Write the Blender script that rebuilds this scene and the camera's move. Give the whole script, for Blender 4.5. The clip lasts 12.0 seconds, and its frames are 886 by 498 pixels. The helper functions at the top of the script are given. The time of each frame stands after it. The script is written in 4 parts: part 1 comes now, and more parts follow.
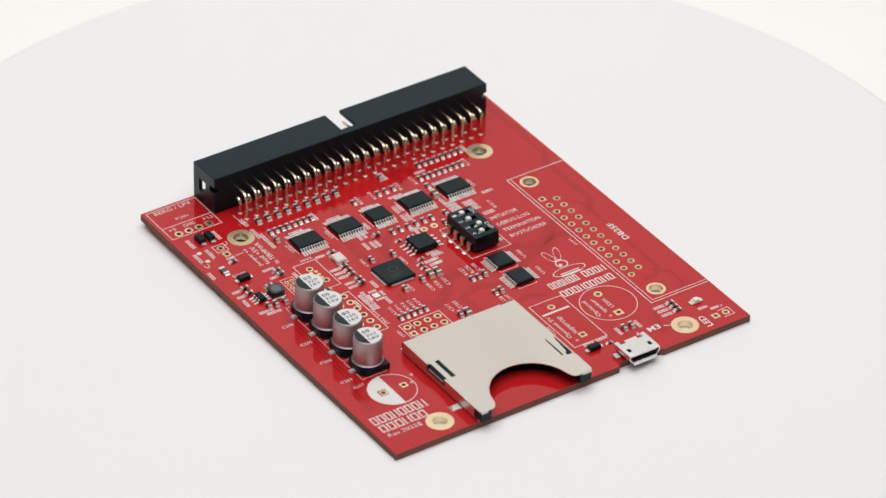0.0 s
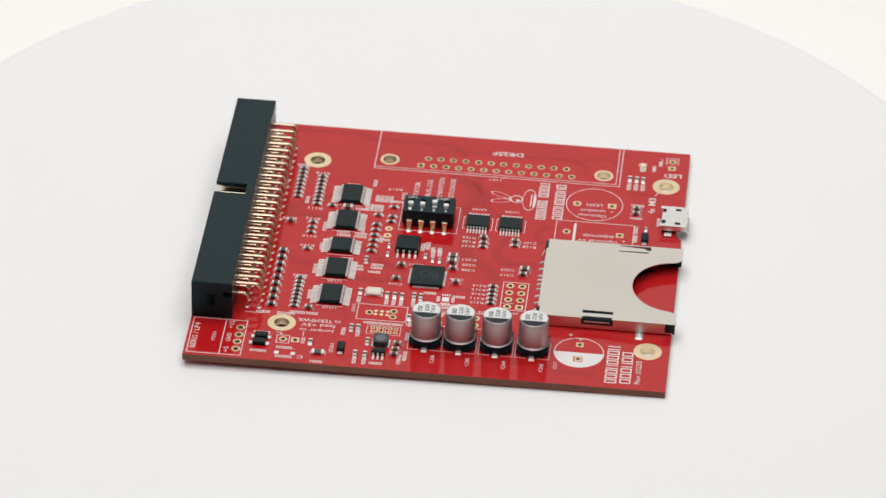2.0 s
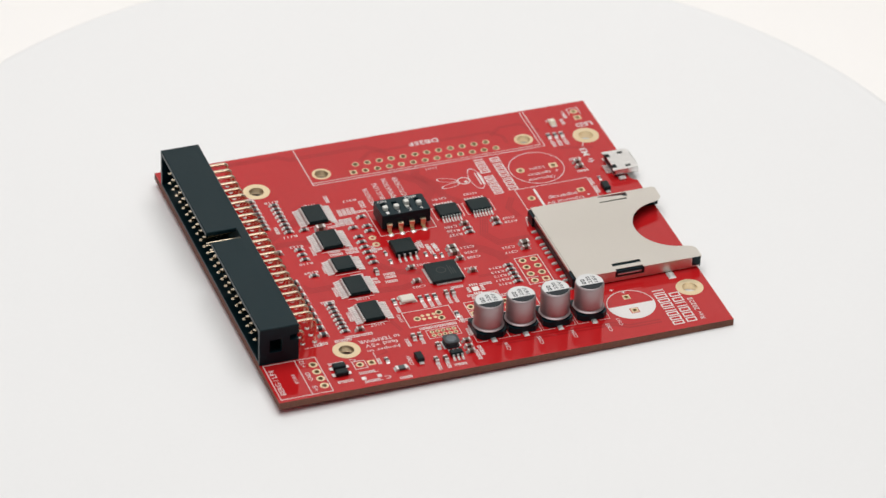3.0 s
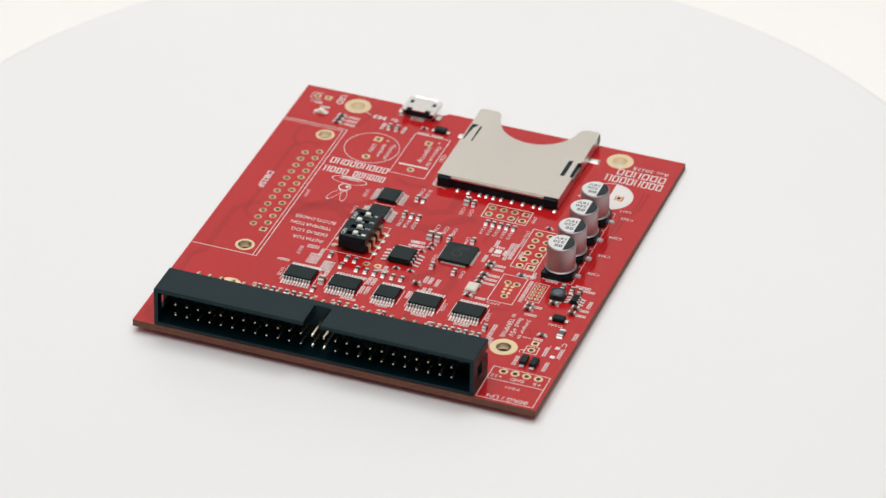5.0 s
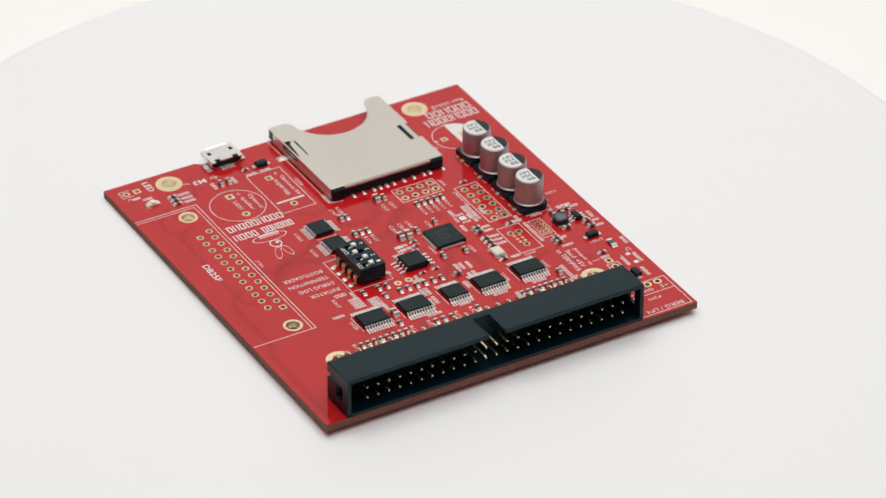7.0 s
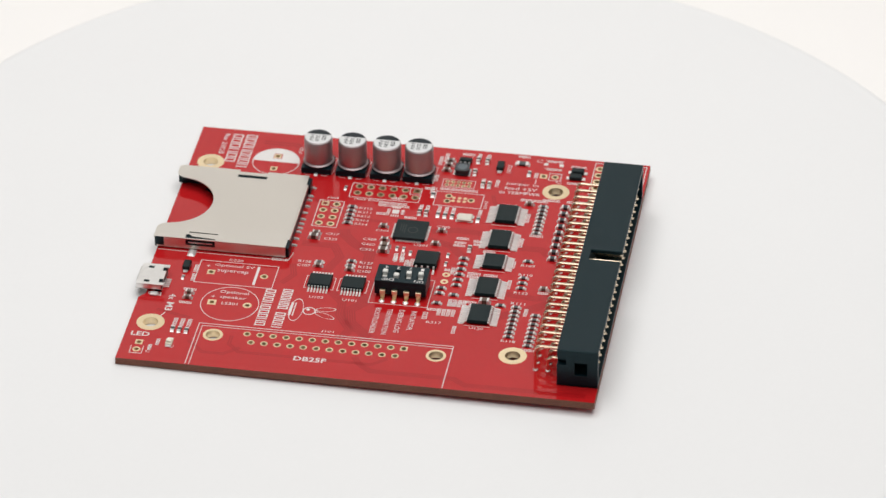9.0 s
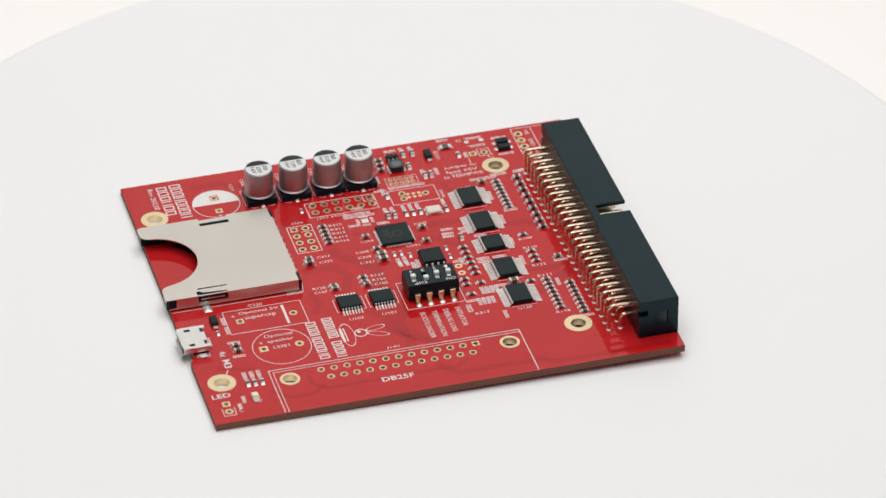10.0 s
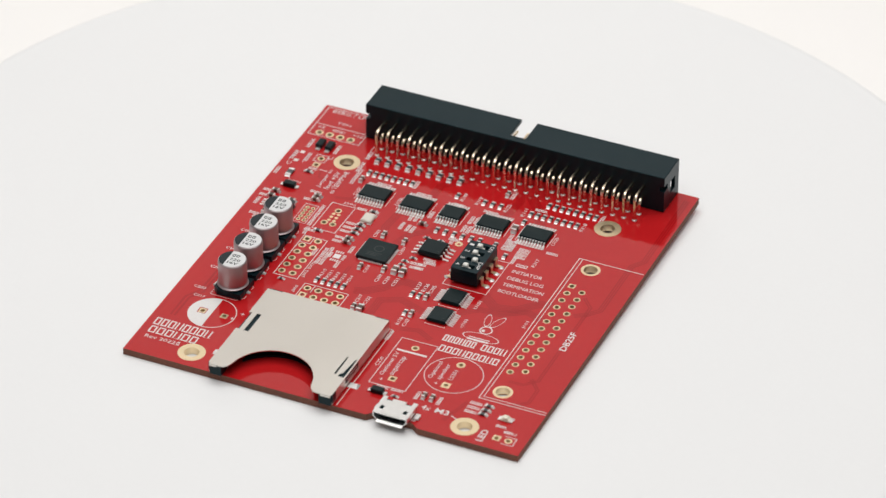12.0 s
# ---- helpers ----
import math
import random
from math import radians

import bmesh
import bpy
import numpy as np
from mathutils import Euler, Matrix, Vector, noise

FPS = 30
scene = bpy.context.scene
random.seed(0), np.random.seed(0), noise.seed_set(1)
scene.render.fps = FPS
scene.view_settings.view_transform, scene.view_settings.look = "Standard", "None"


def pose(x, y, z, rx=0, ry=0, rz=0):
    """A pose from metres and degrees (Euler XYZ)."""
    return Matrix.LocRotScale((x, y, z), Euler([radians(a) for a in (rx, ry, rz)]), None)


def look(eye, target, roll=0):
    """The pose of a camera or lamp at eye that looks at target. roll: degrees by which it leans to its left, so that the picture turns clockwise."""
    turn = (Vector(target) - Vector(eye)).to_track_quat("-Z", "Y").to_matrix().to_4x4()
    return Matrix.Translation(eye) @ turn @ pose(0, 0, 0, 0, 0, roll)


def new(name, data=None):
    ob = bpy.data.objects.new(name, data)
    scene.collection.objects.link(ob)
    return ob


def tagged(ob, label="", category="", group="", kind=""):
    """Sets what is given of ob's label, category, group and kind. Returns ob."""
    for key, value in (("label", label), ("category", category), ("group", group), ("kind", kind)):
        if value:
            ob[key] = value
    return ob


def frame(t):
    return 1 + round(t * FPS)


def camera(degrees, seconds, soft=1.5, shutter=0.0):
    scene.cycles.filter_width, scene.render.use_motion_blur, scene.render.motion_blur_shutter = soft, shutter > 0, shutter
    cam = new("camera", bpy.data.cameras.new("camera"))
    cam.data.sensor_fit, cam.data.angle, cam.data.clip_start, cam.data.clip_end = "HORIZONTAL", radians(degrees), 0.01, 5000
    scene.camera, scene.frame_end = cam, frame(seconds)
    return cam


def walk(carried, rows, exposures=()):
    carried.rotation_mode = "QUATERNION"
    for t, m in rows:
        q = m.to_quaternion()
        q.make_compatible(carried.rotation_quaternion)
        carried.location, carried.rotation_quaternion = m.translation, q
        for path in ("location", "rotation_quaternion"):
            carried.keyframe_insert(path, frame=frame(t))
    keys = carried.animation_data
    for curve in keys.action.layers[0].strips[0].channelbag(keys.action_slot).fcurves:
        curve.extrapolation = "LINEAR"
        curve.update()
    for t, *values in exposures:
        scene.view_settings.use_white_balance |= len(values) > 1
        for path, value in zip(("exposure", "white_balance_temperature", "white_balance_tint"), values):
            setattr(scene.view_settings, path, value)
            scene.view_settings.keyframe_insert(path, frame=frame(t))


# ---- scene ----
MM = 0.001

# ---- camera: stands still on a tripod, long lens ----
cam = camera(10.68, 12.0, soft=1.42)
CAM = pose(0, -0.83089, 0.57646, 55.4367, 0, -0.3681) @ pose(0, 0, 0, 0, 0, 0.7707)
walk(cam, [(0.0, CAM), (12.0, CAM)])
cam.data.dof.use_dof = True
cam.data.dof.focus_distance = 1.0
cam.data.dof.aperture_fstop = 24.0

# ---- light: a white studio with one large overhead softbox ----
world = bpy.data.worlds.new("studio")
scene.world = world
world.use_nodes = True
bg = world.node_tree.nodes["Background"]
bg.inputs[0].default_value = (1.0, 1.0, 1.0, 1)
bg.inputs[1].default_value = 0.11


def softbox(name, eye, target, size, watts, colour):
    lamp = bpy.data.lights.new(name, "AREA")
    lamp.shape, lamp.size, lamp.size_y = "RECTANGLE", size[0], size[1]
    lamp.energy, lamp.color = watts, colour
    ob = new(name, lamp)
    ob.matrix_world = look(eye, target)
    return ob


softbox("softbox_overhead", (0.0, -0.13, 0.95), (0, -0.13, 0), (1.0, 1.2), 9.8, (1.0, 0.995, 0.985))
# unseen fill, added to keep the paper behind bright in the reflections
softbox("backdrop_fill", (0.0, 0.3, 1.2), (0, 0.9, 0.55), (1.1, 0.35), 4.7, (1.0, 1.0, 1.0))
scene.view_settings.exposure = 0.0


# ---- materials ----
def material(name, colour, rough=0.5, metal=0.0, spec=0.5, grain=0.0, scale=2000.0, bump=0.0, vary=0.0,
             wear=0.0, wear_scale=60.0, coat=0.0, tint=(1, 1, 1)):
    """Principled surface with fine grain, broad wear and a little change from piece to piece."""
    m = bpy.data.materials.new(name)
    m.use_nodes = True
    nt = m.node_tree
    b = nt.nodes["Principled BSDF"]
    b.inputs["Base Color"].default_value = (*colour, 1)
    b.inputs["Roughness"].default_value = rough
    b.inputs["Metallic"].default_value = metal
    b.inputs["Specular IOR Level"].default_value = spec
    b.inputs["Specular Tint"].default_value = (*tint, 1)
    b.inputs["Coat Weight"].default_value = coat
    b.inputs["Coat Roughness"].default_value = 0.12
    co = nt.nodes.new("ShaderNodeTexCoord")
    fine = nt.nodes.new("ShaderNodeTexNoise")
    fine.inputs["Scale"].default_value, fine.inputs["Detail"].default_value = scale, 3
    broad = nt.nodes.new("ShaderNodeTexNoise")
    broad.inputs["Scale"].default_value, broad.inputs["Detail"].default_value = wear_scale, 4
    for n in (fine, broad):
        nt.links.new(co.outputs["Object"], n.inputs["Vector"])
    value = None

    def remap(sock, amount):
        r = nt.nodes.new("ShaderNodeMapRange")
        r.inputs["To Min"].default_value, r.inputs["To Max"].default_value = 1 - amount, 1 + amount
        nt.links.new(sock, r.inputs["Value"])
        return r.outputs["Result"]

    def times(a, c):
        if a is None:
            return c
        x = nt.nodes.new("ShaderNodeMath")
        x.operation = "MULTIPLY"
        nt.links.new(a, x.inputs[0]), nt.links.new(c, x.inputs[1])
        return x.outputs[0]

    if grain:
        value = times(value, remap(fine.outputs["Fac"], grain))
    if wear:
        value = times(value, remap(broad.outputs["Fac"], wear))
    if vary:
        info = nt.nodes.new("ShaderNodeObjectInfo")
        value = times(value, remap(info.outputs["Random"], vary))
    if value is not None:
        hsv = nt.nodes.new("ShaderNodeHueSaturation")
        hsv.inputs["Color"].default_value = (*colour, 1)
        nt.links.new(value, hsv.inputs["Value"])
        nt.links.new(hsv.outputs["Color"], b.inputs["Base Color"])
        rr = nt.nodes.new("ShaderNodeMath")
        rr.operation = "MULTIPLY"
        rr.inputs[1].default_value = rough
        nt.links.new(remap(broad.outputs["Fac"], 0.25), rr.inputs[0])
        nt.links.new(rr.outputs[0], b.inputs["Roughness"])
    if bump:
        bp = nt.nodes.new("ShaderNodeBump")
        bp.inputs["Strength"].default_value, bp.inputs["Distance"].default_value = bump, 0.0001
        nt.links.new(fine.outputs["Fac"], bp.inputs["Height"])
        nt.links.new(bp.outputs["Normal"], b.inputs["Normal"])
    return m


MASK = material("red_solder_mask", (0.44, 0.011, 0.013), 0.07, 0, 0.40, 0.05, 900, 0.008, 0, 0.10, 45)
TRACE = material("mask_over_traces", (0.335, 0.007, 0.009), 0.08, 0, 0.40, 0.05, 900, 0.008, 0, 0.10, 45)
FR4 = material("fibreglass_edge", (0.19, 0.078, 0.052), 0.75, 0, 0.3, 0.35, 1800, 0.4, 0, 0.35, 150)
GOLD = material("gold_plating", (0.86, 0.71, 0.47), 0.36, 1.0, 0.5, 0.06, 3000, 0.05, 0.05)
PIN_GOLD = material("brass_gold_pin", (0.80, 0.67, 0.50), 0.22, 1.0, 0.5, 0.08, 3000, 0.03, 0.08)
WARM_TIN = material("warm_tinned_lead", (0.88, 0.72, 0.48), 0.34, 1.0, 0.5, 0.08, 3000, 0.05, 0.08)
TIN = material("tinned_metal", (0.78, 0.76, 0.74), 0.45, 0.75, 0.5, 0.08, 4000, 0.08, 0.08)
SOLDER = material("solder", (0.70, 0.66, 0.62), 0.45, 0.75, 0.5, 0.12, 3000, 0.2, 0.15)
PLASTIC = material("black_header_plastic", (0.0015, 0.010, 0.014), 0.33, 0, 0.27, 0.12, 2500, 0.08, 0, 0.15, 80, tint=(0.68, 0.95, 1.0))
EPOXY = material("chip_epoxy", (0.003, 0.008, 0.009), 0.35, 0, 0.26, 0.15, 3000, 0.12, 0.12, tint=(0.75, 0.97, 1.0))
ETCH = material("chip_etching", (0.034, 0.04, 0.04), 0.5, 0, 0.3, 0.1)
STEEL = material("satin_steel", (0.70, 0.665, 0.61), 0.36, 1.0, 0.5, 0.03, 3500, 0.04, 0, 0.03, 50)
BRIGHT = material("bright_steel", (0.80, 0.79, 0.77), 0.34, 1.0, 0.5, 0.06, 900, 0.25, 0, 0.1, 300)
# pinkish base: the red board's reflection is put into the aluminium colour
CAN = material("aluminium_can", (0.50, 0.42, 0.425), 0.50, 1.0, 0.5, 0.02, 400, 0.0)
CAN_TOP = material("capacitor_top", (0.70, 0.70, 0.695), 0.42, 0.3, 0.5, 0.03, 3000, 0.03)
INK = material("black_ink", (0.016, 0.022, 0.026), 0.45, 0, 0.22, 0.1)
SILK = material("white_silkscreen", (0.70, 0.67, 0.65), 0.6, 0, 0.3, 0.1, 2500, 0.1)
DISC = material("white_acrylic", (0.785, 0.78, 0.775), 0.55, 0, 0.3, 0.01, 800, 0.02, 0, 0.012, 12)
PAPER = material("warm_white_paper", (0.88, 0.855, 0.83), 0.9, 0, 0.2, 0.01, 600, 0.05, 0, 0.01, 5)
R_BODY = material("resistor_ceramic", (0.05, 0.056, 0.056), 0.35, 0, 0.5, 0.1, 3000, 0.1, 0.35)
C_BODY = material("capacitor_ceramic", (0.10, 0.062, 0.045), 0.45, 0, 0.5, 0.1, 3000, 0.1, 0.3)
CRYSTAL = material("crystal_lid", (0.72, 0.68, 0.60), 0.4, 0.4, 0.5, 0.05, 3000, 0.05)
WHITE_NYLON = material("white_switch_slider", (0.72, 0.71, 0.66), 0.5, 0, 0.5, 0.05, 3000, 0.05)
FERRITE = material("ferrite_grey", (0.022, 0.028, 0.032), 0.4, 0, 0.5, 0.1, 3000, 0.1)
DRUM = material("inductor_top", (0.10, 0.12, 0.135), 0.35, 0, 0.5, 0.1, 3000, 0.1)
LED_LENS = material("led_lens", (0.80, 0.76, 0.62), 0.25, 0, 0.5, 0.05)


# ---- mesh helpers (millimetres in, metres out) ----
def mesh_of(name, bm, mats):
    bmesh.ops.recalc_face_normals(bm, faces=bm.faces)
    bmesh.ops.scale(bm, vec=(MM, MM, MM), verts=bm.verts)
    me = bpy.data.meshes.new(name)
    bm.to_mesh(me)
    bm.free()
    for m in mats if isinstance(mats, (list, tuple)) else [mats]:
        me.materials.append(m)
    return me


def part(name, bm, mats, parent, label="", at=(0, 0, 0), turn=0.0):
    """Links a bmesh, or a mesh that is shared, as one part under its parent."""
    me = bm if isinstance(bm, bpy.types.Mesh) else mesh_of(name, bm, mats)
    ob = new(name, me)
    ob.parent = parent
    ob.matrix_basis = pose(at[0] * MM, at[1] * MM, at[2] * MM, 0, 0, turn)
    return tagged(ob, label)


def box(bm, x0, x1, y0, y1, z0, z1, bevel=0.0, mat=0):
    vs = bmesh.ops.create_cube(bm, size=1)["verts"]
    for v in vs:
        v.co = Vector((x0 + (v.co.x + 0.5) * (x1 - x0), y0 + (v.co.y + 0.5) * (y1 - y0), z0 + (v.co.z + 0.5) * (z1 - z0)))
    faces = {f for v in vs for f in v.link_faces}
    if bevel:
        edges = list({e for v in vs for e in v.link_edges})
        r = bmesh.ops.bevel(bm, geom=edges, offset=bevel, segments=1, affect="EDGES", profile=0.5)
        faces |= set(r["faces"])
    for f in faces:
        if f.is_valid:
            f.material_index = mat
    return vs


def prism(bm, pts, z0, z1, mat=0, taper=None):
    """Extrudes a closed outline from z0 to z1; taper gives the upper outline."""
    lo = [bm.verts.new((x, y, z0)) for x, y in pts]
    hi = [bm.verts.new((x, y, z1)) for x, y in (taper or pts)]
    n = len(pts)
    fs = [bm.faces.new(lo[::-1]), bm.faces.new(hi)]
    fs += [bm.faces.new((lo[i], lo[(i + 1) % n], hi[(i + 1) % n], hi[i])) for i in range(n)]
    for f in fs:
        f.material_index = mat
    return fs


def circle(cx, cy, r, n=24, start=0.0, end=360.0, closed=True):
    k = n if closed else n + 1
    return [(cx + r * math.cos(radians(start + (end - start) * i / n)), cy + r * math.sin(radians(start + (end - start) * i / n)))
            for i in range(k)]


def turned(bm, profile, n=40, mats=None, cx=0.0, cy=0.0):
    """A lathed body from a profile of (radius, z), closed at both ends on the axis."""
    rings = []
    for r, z in profile:
        if r <= 1e-6:
            rings.append([bm.verts.new((cx, cy, z))])
        else:
            rings.append([bm.verts.new((cx + r * math.cos(2 * math.pi * i / n), cy + r * math.sin(2 * math.pi * i / n), z)) for i in range(n)])
    for k in range(len(rings) - 1):
        a, b = rings[k], rings[k + 1]
        for i in range(n):
            j = (i + 1) % n
            if len(a) == 1 and len(b) == 1:
                continue
            if len(a) == 1:
                f = bm.faces.new((a[0], b[i], b[j]))
            elif len(b) == 1:
                f = bm.faces.new((a[i], a[j], b[0]))
            else:
                f = bm.faces.new((a[i], a[j], b[j], b[i]))
            f.smooth = True
            if mats:
                f.material_index = mats[k]
    return bm


def plate(bm, outline, holes, z0, z1, top=0, side=1, bore=2):
    """A flat sheet with holes through it."""
    loops = [outline] + holes
    for z in (z0, z1):
        edges = []
        for lp in loops:
            vs = [bm.verts.new((x, y, z)) for x, y in lp]
            edges += [bm.edges.new((vs[i], vs[(i + 1) % len(vs)])) for i in range(len(vs))]
        r = bmesh.ops.triangle_fill(bm, use_beauty=True, edges=edges)
        for f in r["geom"]:
            if isinstance(f, bmesh.types.BMFace):
                f.material_index = top
    for k, lp in enumerate(loops):
        n = len(lp)
        for i in range(n):
            a, b = lp[i], lp[(i + 1) % n]
            f = bm.faces.new([bm.verts.new((*p, z)) for p, z in ((a, z0), (b, z0), (b, z1), (a, z1))])
            f.material_index = side if k == 0 else bore
    bmesh.ops.remove_doubles(bm, verts=bm.verts, dist=1e-5)


def bar(bm, x0, y0, x1, y1, w, z0, z1, mat=0):
    """A straight printed line from one point to another."""
    d = Vector((x1 - x0, y1 - y0))
    d.normalize()
    nx, ny, e = -d.y * w / 2, d.x * w / 2, w / 2
    x0, y0, x1, y1 = x0 - d.x * e, y0 - d.y * e, x1 + d.x * e, y1 + d.y * e
    prism(bm, [(x0 + nx, y0 + ny), (x0 - nx, y0 - ny), (x1 - nx, y1 - ny), (x1 + nx, y1 + ny)], z0, z1, mat)


def ribbon(bm, pts, w, z0, z1, closed=False, off=0.0):
    """A line of even width along corner points, mitred at the corners; off shifts it sideways."""
    n = len(pts)
    left, right = [], []
    for i in range(n):
        p = Vector(pts[i])
        before = p - Vector(pts[i - 1]) if closed or i > 0 else None
        after = Vector(pts[(i + 1) % n]) - p if closed or i < n - 1 else None
        d0 = (before or after).normalized()
        d1 = (after or before).normalized()
        n0, n1 = Vector((-d0.y, d0.x)), Vector((-d1.y, d1.x))
        m = (n0 + n1).normalized()
        k = 1 / max(m.dot(n0), 0.4)
        left.append(p + m * k * (off + w / 2))
        right.append(p + m * k * (off - w / 2))
    rows = [[bm.verts.new((q.x, q.y, z)) for q in side] for side, z in ((left, z0), (right, z0), (right, z1), (left, z1))]
    for i in range(n if closed else n - 1):
        j = (i + 1) % n
        for k in range(4):
            a, b = rows[k], rows[(k + 1) % 4]
            bm.faces.new((a[i], a[j], b[j], b[i]))
    if not closed:
        bm.faces.new([r[0] for r in rows])
        bm.faces.new([r[-1] for r in rows][::-1])


def ring(bm, cx, cy, r0, r1, z0, z1, n=40, ry=1.0, mat=0, turn=0.0):
    c, s = math.cos(radians(turn)), math.sin(radians(turn))

    def p(r, i):
        x, y = r * math.cos(2 * math.pi * i / n), (r if ry == 1 else r * ry) * math.sin(2 * math.pi * i / n)
        return cx + c * x - s * y, cy + s * x + c * y
    rows = [[bm.verts.new((*p(r, i), z)) for i in range(n)] for r, z in ((r0, z0), (r1, z0), (r1, z1), (r0, z1))]
    for k in range(4):
        a, b = rows[k], rows[(k + 1) % 4]
        for i in range(n):
            f = bm.faces.new((a[i], a[(i + 1) % n], b[(i + 1) % n], b[i]))
            f.material_index = mat


def text(words, x, y, length, height, turn=0.0, name="printed_text", parent=None, z=0.004, mat=None, bold=0.0):
    """Words that start at x, y and run for a length; turn 0 reads along +x, 90 along +y."""
    cu = bpy.data.curves.new(name, "FONT")
    cu.body, cu.resolution_u, cu.offset = words, 2, bold
    tmp = new(name, cu)
    bpy.context.view_layer.update()
    me = bpy.data.meshes.new_from_object(tmp.evaluated_get(bpy.context.evaluated_depsgraph_get()))
    bpy.data.objects.remove(tmp)
    co = np.empty(len(me.vertices) * 3)
    me.vertices.foreach_get("co", co)
    co = co.reshape(-1, 3)
    lo, hi = co.min(0), co.max(0)
    co = (co - lo) / np.maximum(hi - lo, 1e-6) * np.array((length * MM, height * MM, 0))
    me.vertices.foreach_set("co", co.ravel())
    me.materials.clear()
    me.materials.append(mat or SILK)
    me.update()
    ob = new(name, me)
    ob.parent = parent or board
    ob.matrix_basis = pose(x * MM, y * MM, (z + 0.026) * MM, 0, 0, turn)
    return ob


# ---- setting ----
def backdrop():
    """A white paper sweep: flat under the turntable, curving up behind it."""
    bm = bmesh.new()
    rows = [(-1250, -30), (550, -30)]
    rows += [(550 + 350 * math.sin(radians(a)), 320 - 350 * math.cos(radians(a))) for a in range(10, 91, 10)]
    rows += [(900, 1500)]
    vs = [[bm.verts.new((x, y, z)) for x in (-950, 950)] for y, z in rows]
    for a, b in zip(vs, vs[1:]):
        f = bm.faces.new((a[0], a[1], b[1], b[0]))
        f.smooth = True
    me = mesh_of("backdrop", bm, PAPER)
    return tagged(new("backdrop", me), "seamless warm white paper sweep under and behind the turntable", "backdrop", kind="structure")


backdrop()


def turntable_disc():
    bm = bmesh.new()
    turned(bm, [(0, -12), (123, -12), (124.6, -11.2), (125, -10), (125, -2.2), (124.7, -1.2), (124.1, -0.5), (123.2, -0.12), (122, 0), (0, 0)], 160)
    for f in bm.faces:
        if abs(f.normal.z) > 0.99:
            f.smooth = False
    thing = new("turntable")
    part("platter", bm, DISC, thing)
    bm = bmesh.new()
    turned(bm, [(0, -30), (95, -30), (96, -29), (96, -13), (0, -13)], 96)
    part("base", bm, DISC, thing)
    return tagged(thing, "round matte white turntable disc under the circuit board", "turntable")


turntable = turntable_disc()

# ---- the circuit board ----
# Board axes: x along the ribbon header, y from the card slot to the header, z up from the copper side; origin midway between the screw holes.
TOP = 0.0
board = tagged(new("circuit_board"), "populated red circuit board lying flat on the white turntable", "circuit board")

EDGE = [(-44.5, -42.75), (10.8, -42.75), (11.9, -41.5), (20.6, -41.5), (22.3, -42.75), (44.5, -42.75), (44.5, 57.2), (-44.5, 57.2)]
SCREWS = [(-30.86, -38.25), (30.86, -38.25), (30.86, 38.25), (-30.86, 38.25)]
DSUB = [(33.35, 22.6), (33.35, -24.44)]
HOLES = [circle(x, y, 1.65, 28) for x, y in SCREWS] + [circle(x, y, 1.55, 28) for x, y in DSUB]
PADS = []          # x, y, bore radius, pad radius, square
for i in range(13):
    PADS.append((31.95, 15.64 - 2.76 * i, 0.52, 0.78, i == 0))
for i in range(12):
    PADS.append((34.8, 14.26 - 2.76 * i, 0.52, 0.78, False))
for i in range(6):
    PADS.append((-26.42, -4.25 + 2.54 * i, 0.5, 0.85, i == 5))
    PADS.append((-23.88, -4.25 + 2.54 * i, 0.5, 0.85, False))
for i in range(4):
    PADS.append((-18.7 + 2.54 * i, -10.4, 0.5, 0.85, i == 0))
    PADS.append((-18.7 + 2.54 * i, -7.86, 0.5, 0.85, False))
    PADS.append((-33.8 - 2.52 * i, 46.5, 0.55, 0.95, False))
PADS += [(-36.6, 37.24, 0.5, 0.85, False), (-36.6, 34.7, 0.5, 0.85, True), (38.25, -39.08, 0.5, 0.85, True), (40.82, -39.08, 0.5, 0.85, False),
         (21.75, -27.1, 0.5, 0.95, True), (21.8, -19.5, 0.5, 0.95, False), (10.83, -29.5, 0.5, 0.85, True), (10.83, -18.05, 0.5, 0.85, False),
         (-35.3, -24.1, 0.45, 0.8, True), (-30.3, -24.1, 0.45, 0.8, True), (-24.7, 20.6, 0.5, 0.8, False), (-23.75, 15.5, 0.5, 0.8, False), (-25.75, 15.55, 0.5, 0.8, False)]
for i in range(5):
    PADS.append((-31.4, 14.4 + 1.2 * i, 0.28, 0.5, False))
    PADS.append((-30.1, 14.4 + 1.2 * i, 0.28, 0.5, False))


def rect(x0, x1, y0, y1):
    return [(x0, y0), (x1, y0), (x1, y1), (x0, y1)]


def board_panel():
    bm = bmesh.new()
    holes = HOLES + [circle(x, y, r, 12) for x, y, r, _, _ in PADS]
    plate(bm, EDGE, holes, -1.6, 0.0)
    return part("board_panel", bm, [MASK, FR4, GOLD], board, "glossy red solder mask panel with brown fibreglass edges")


panel = board_panel()


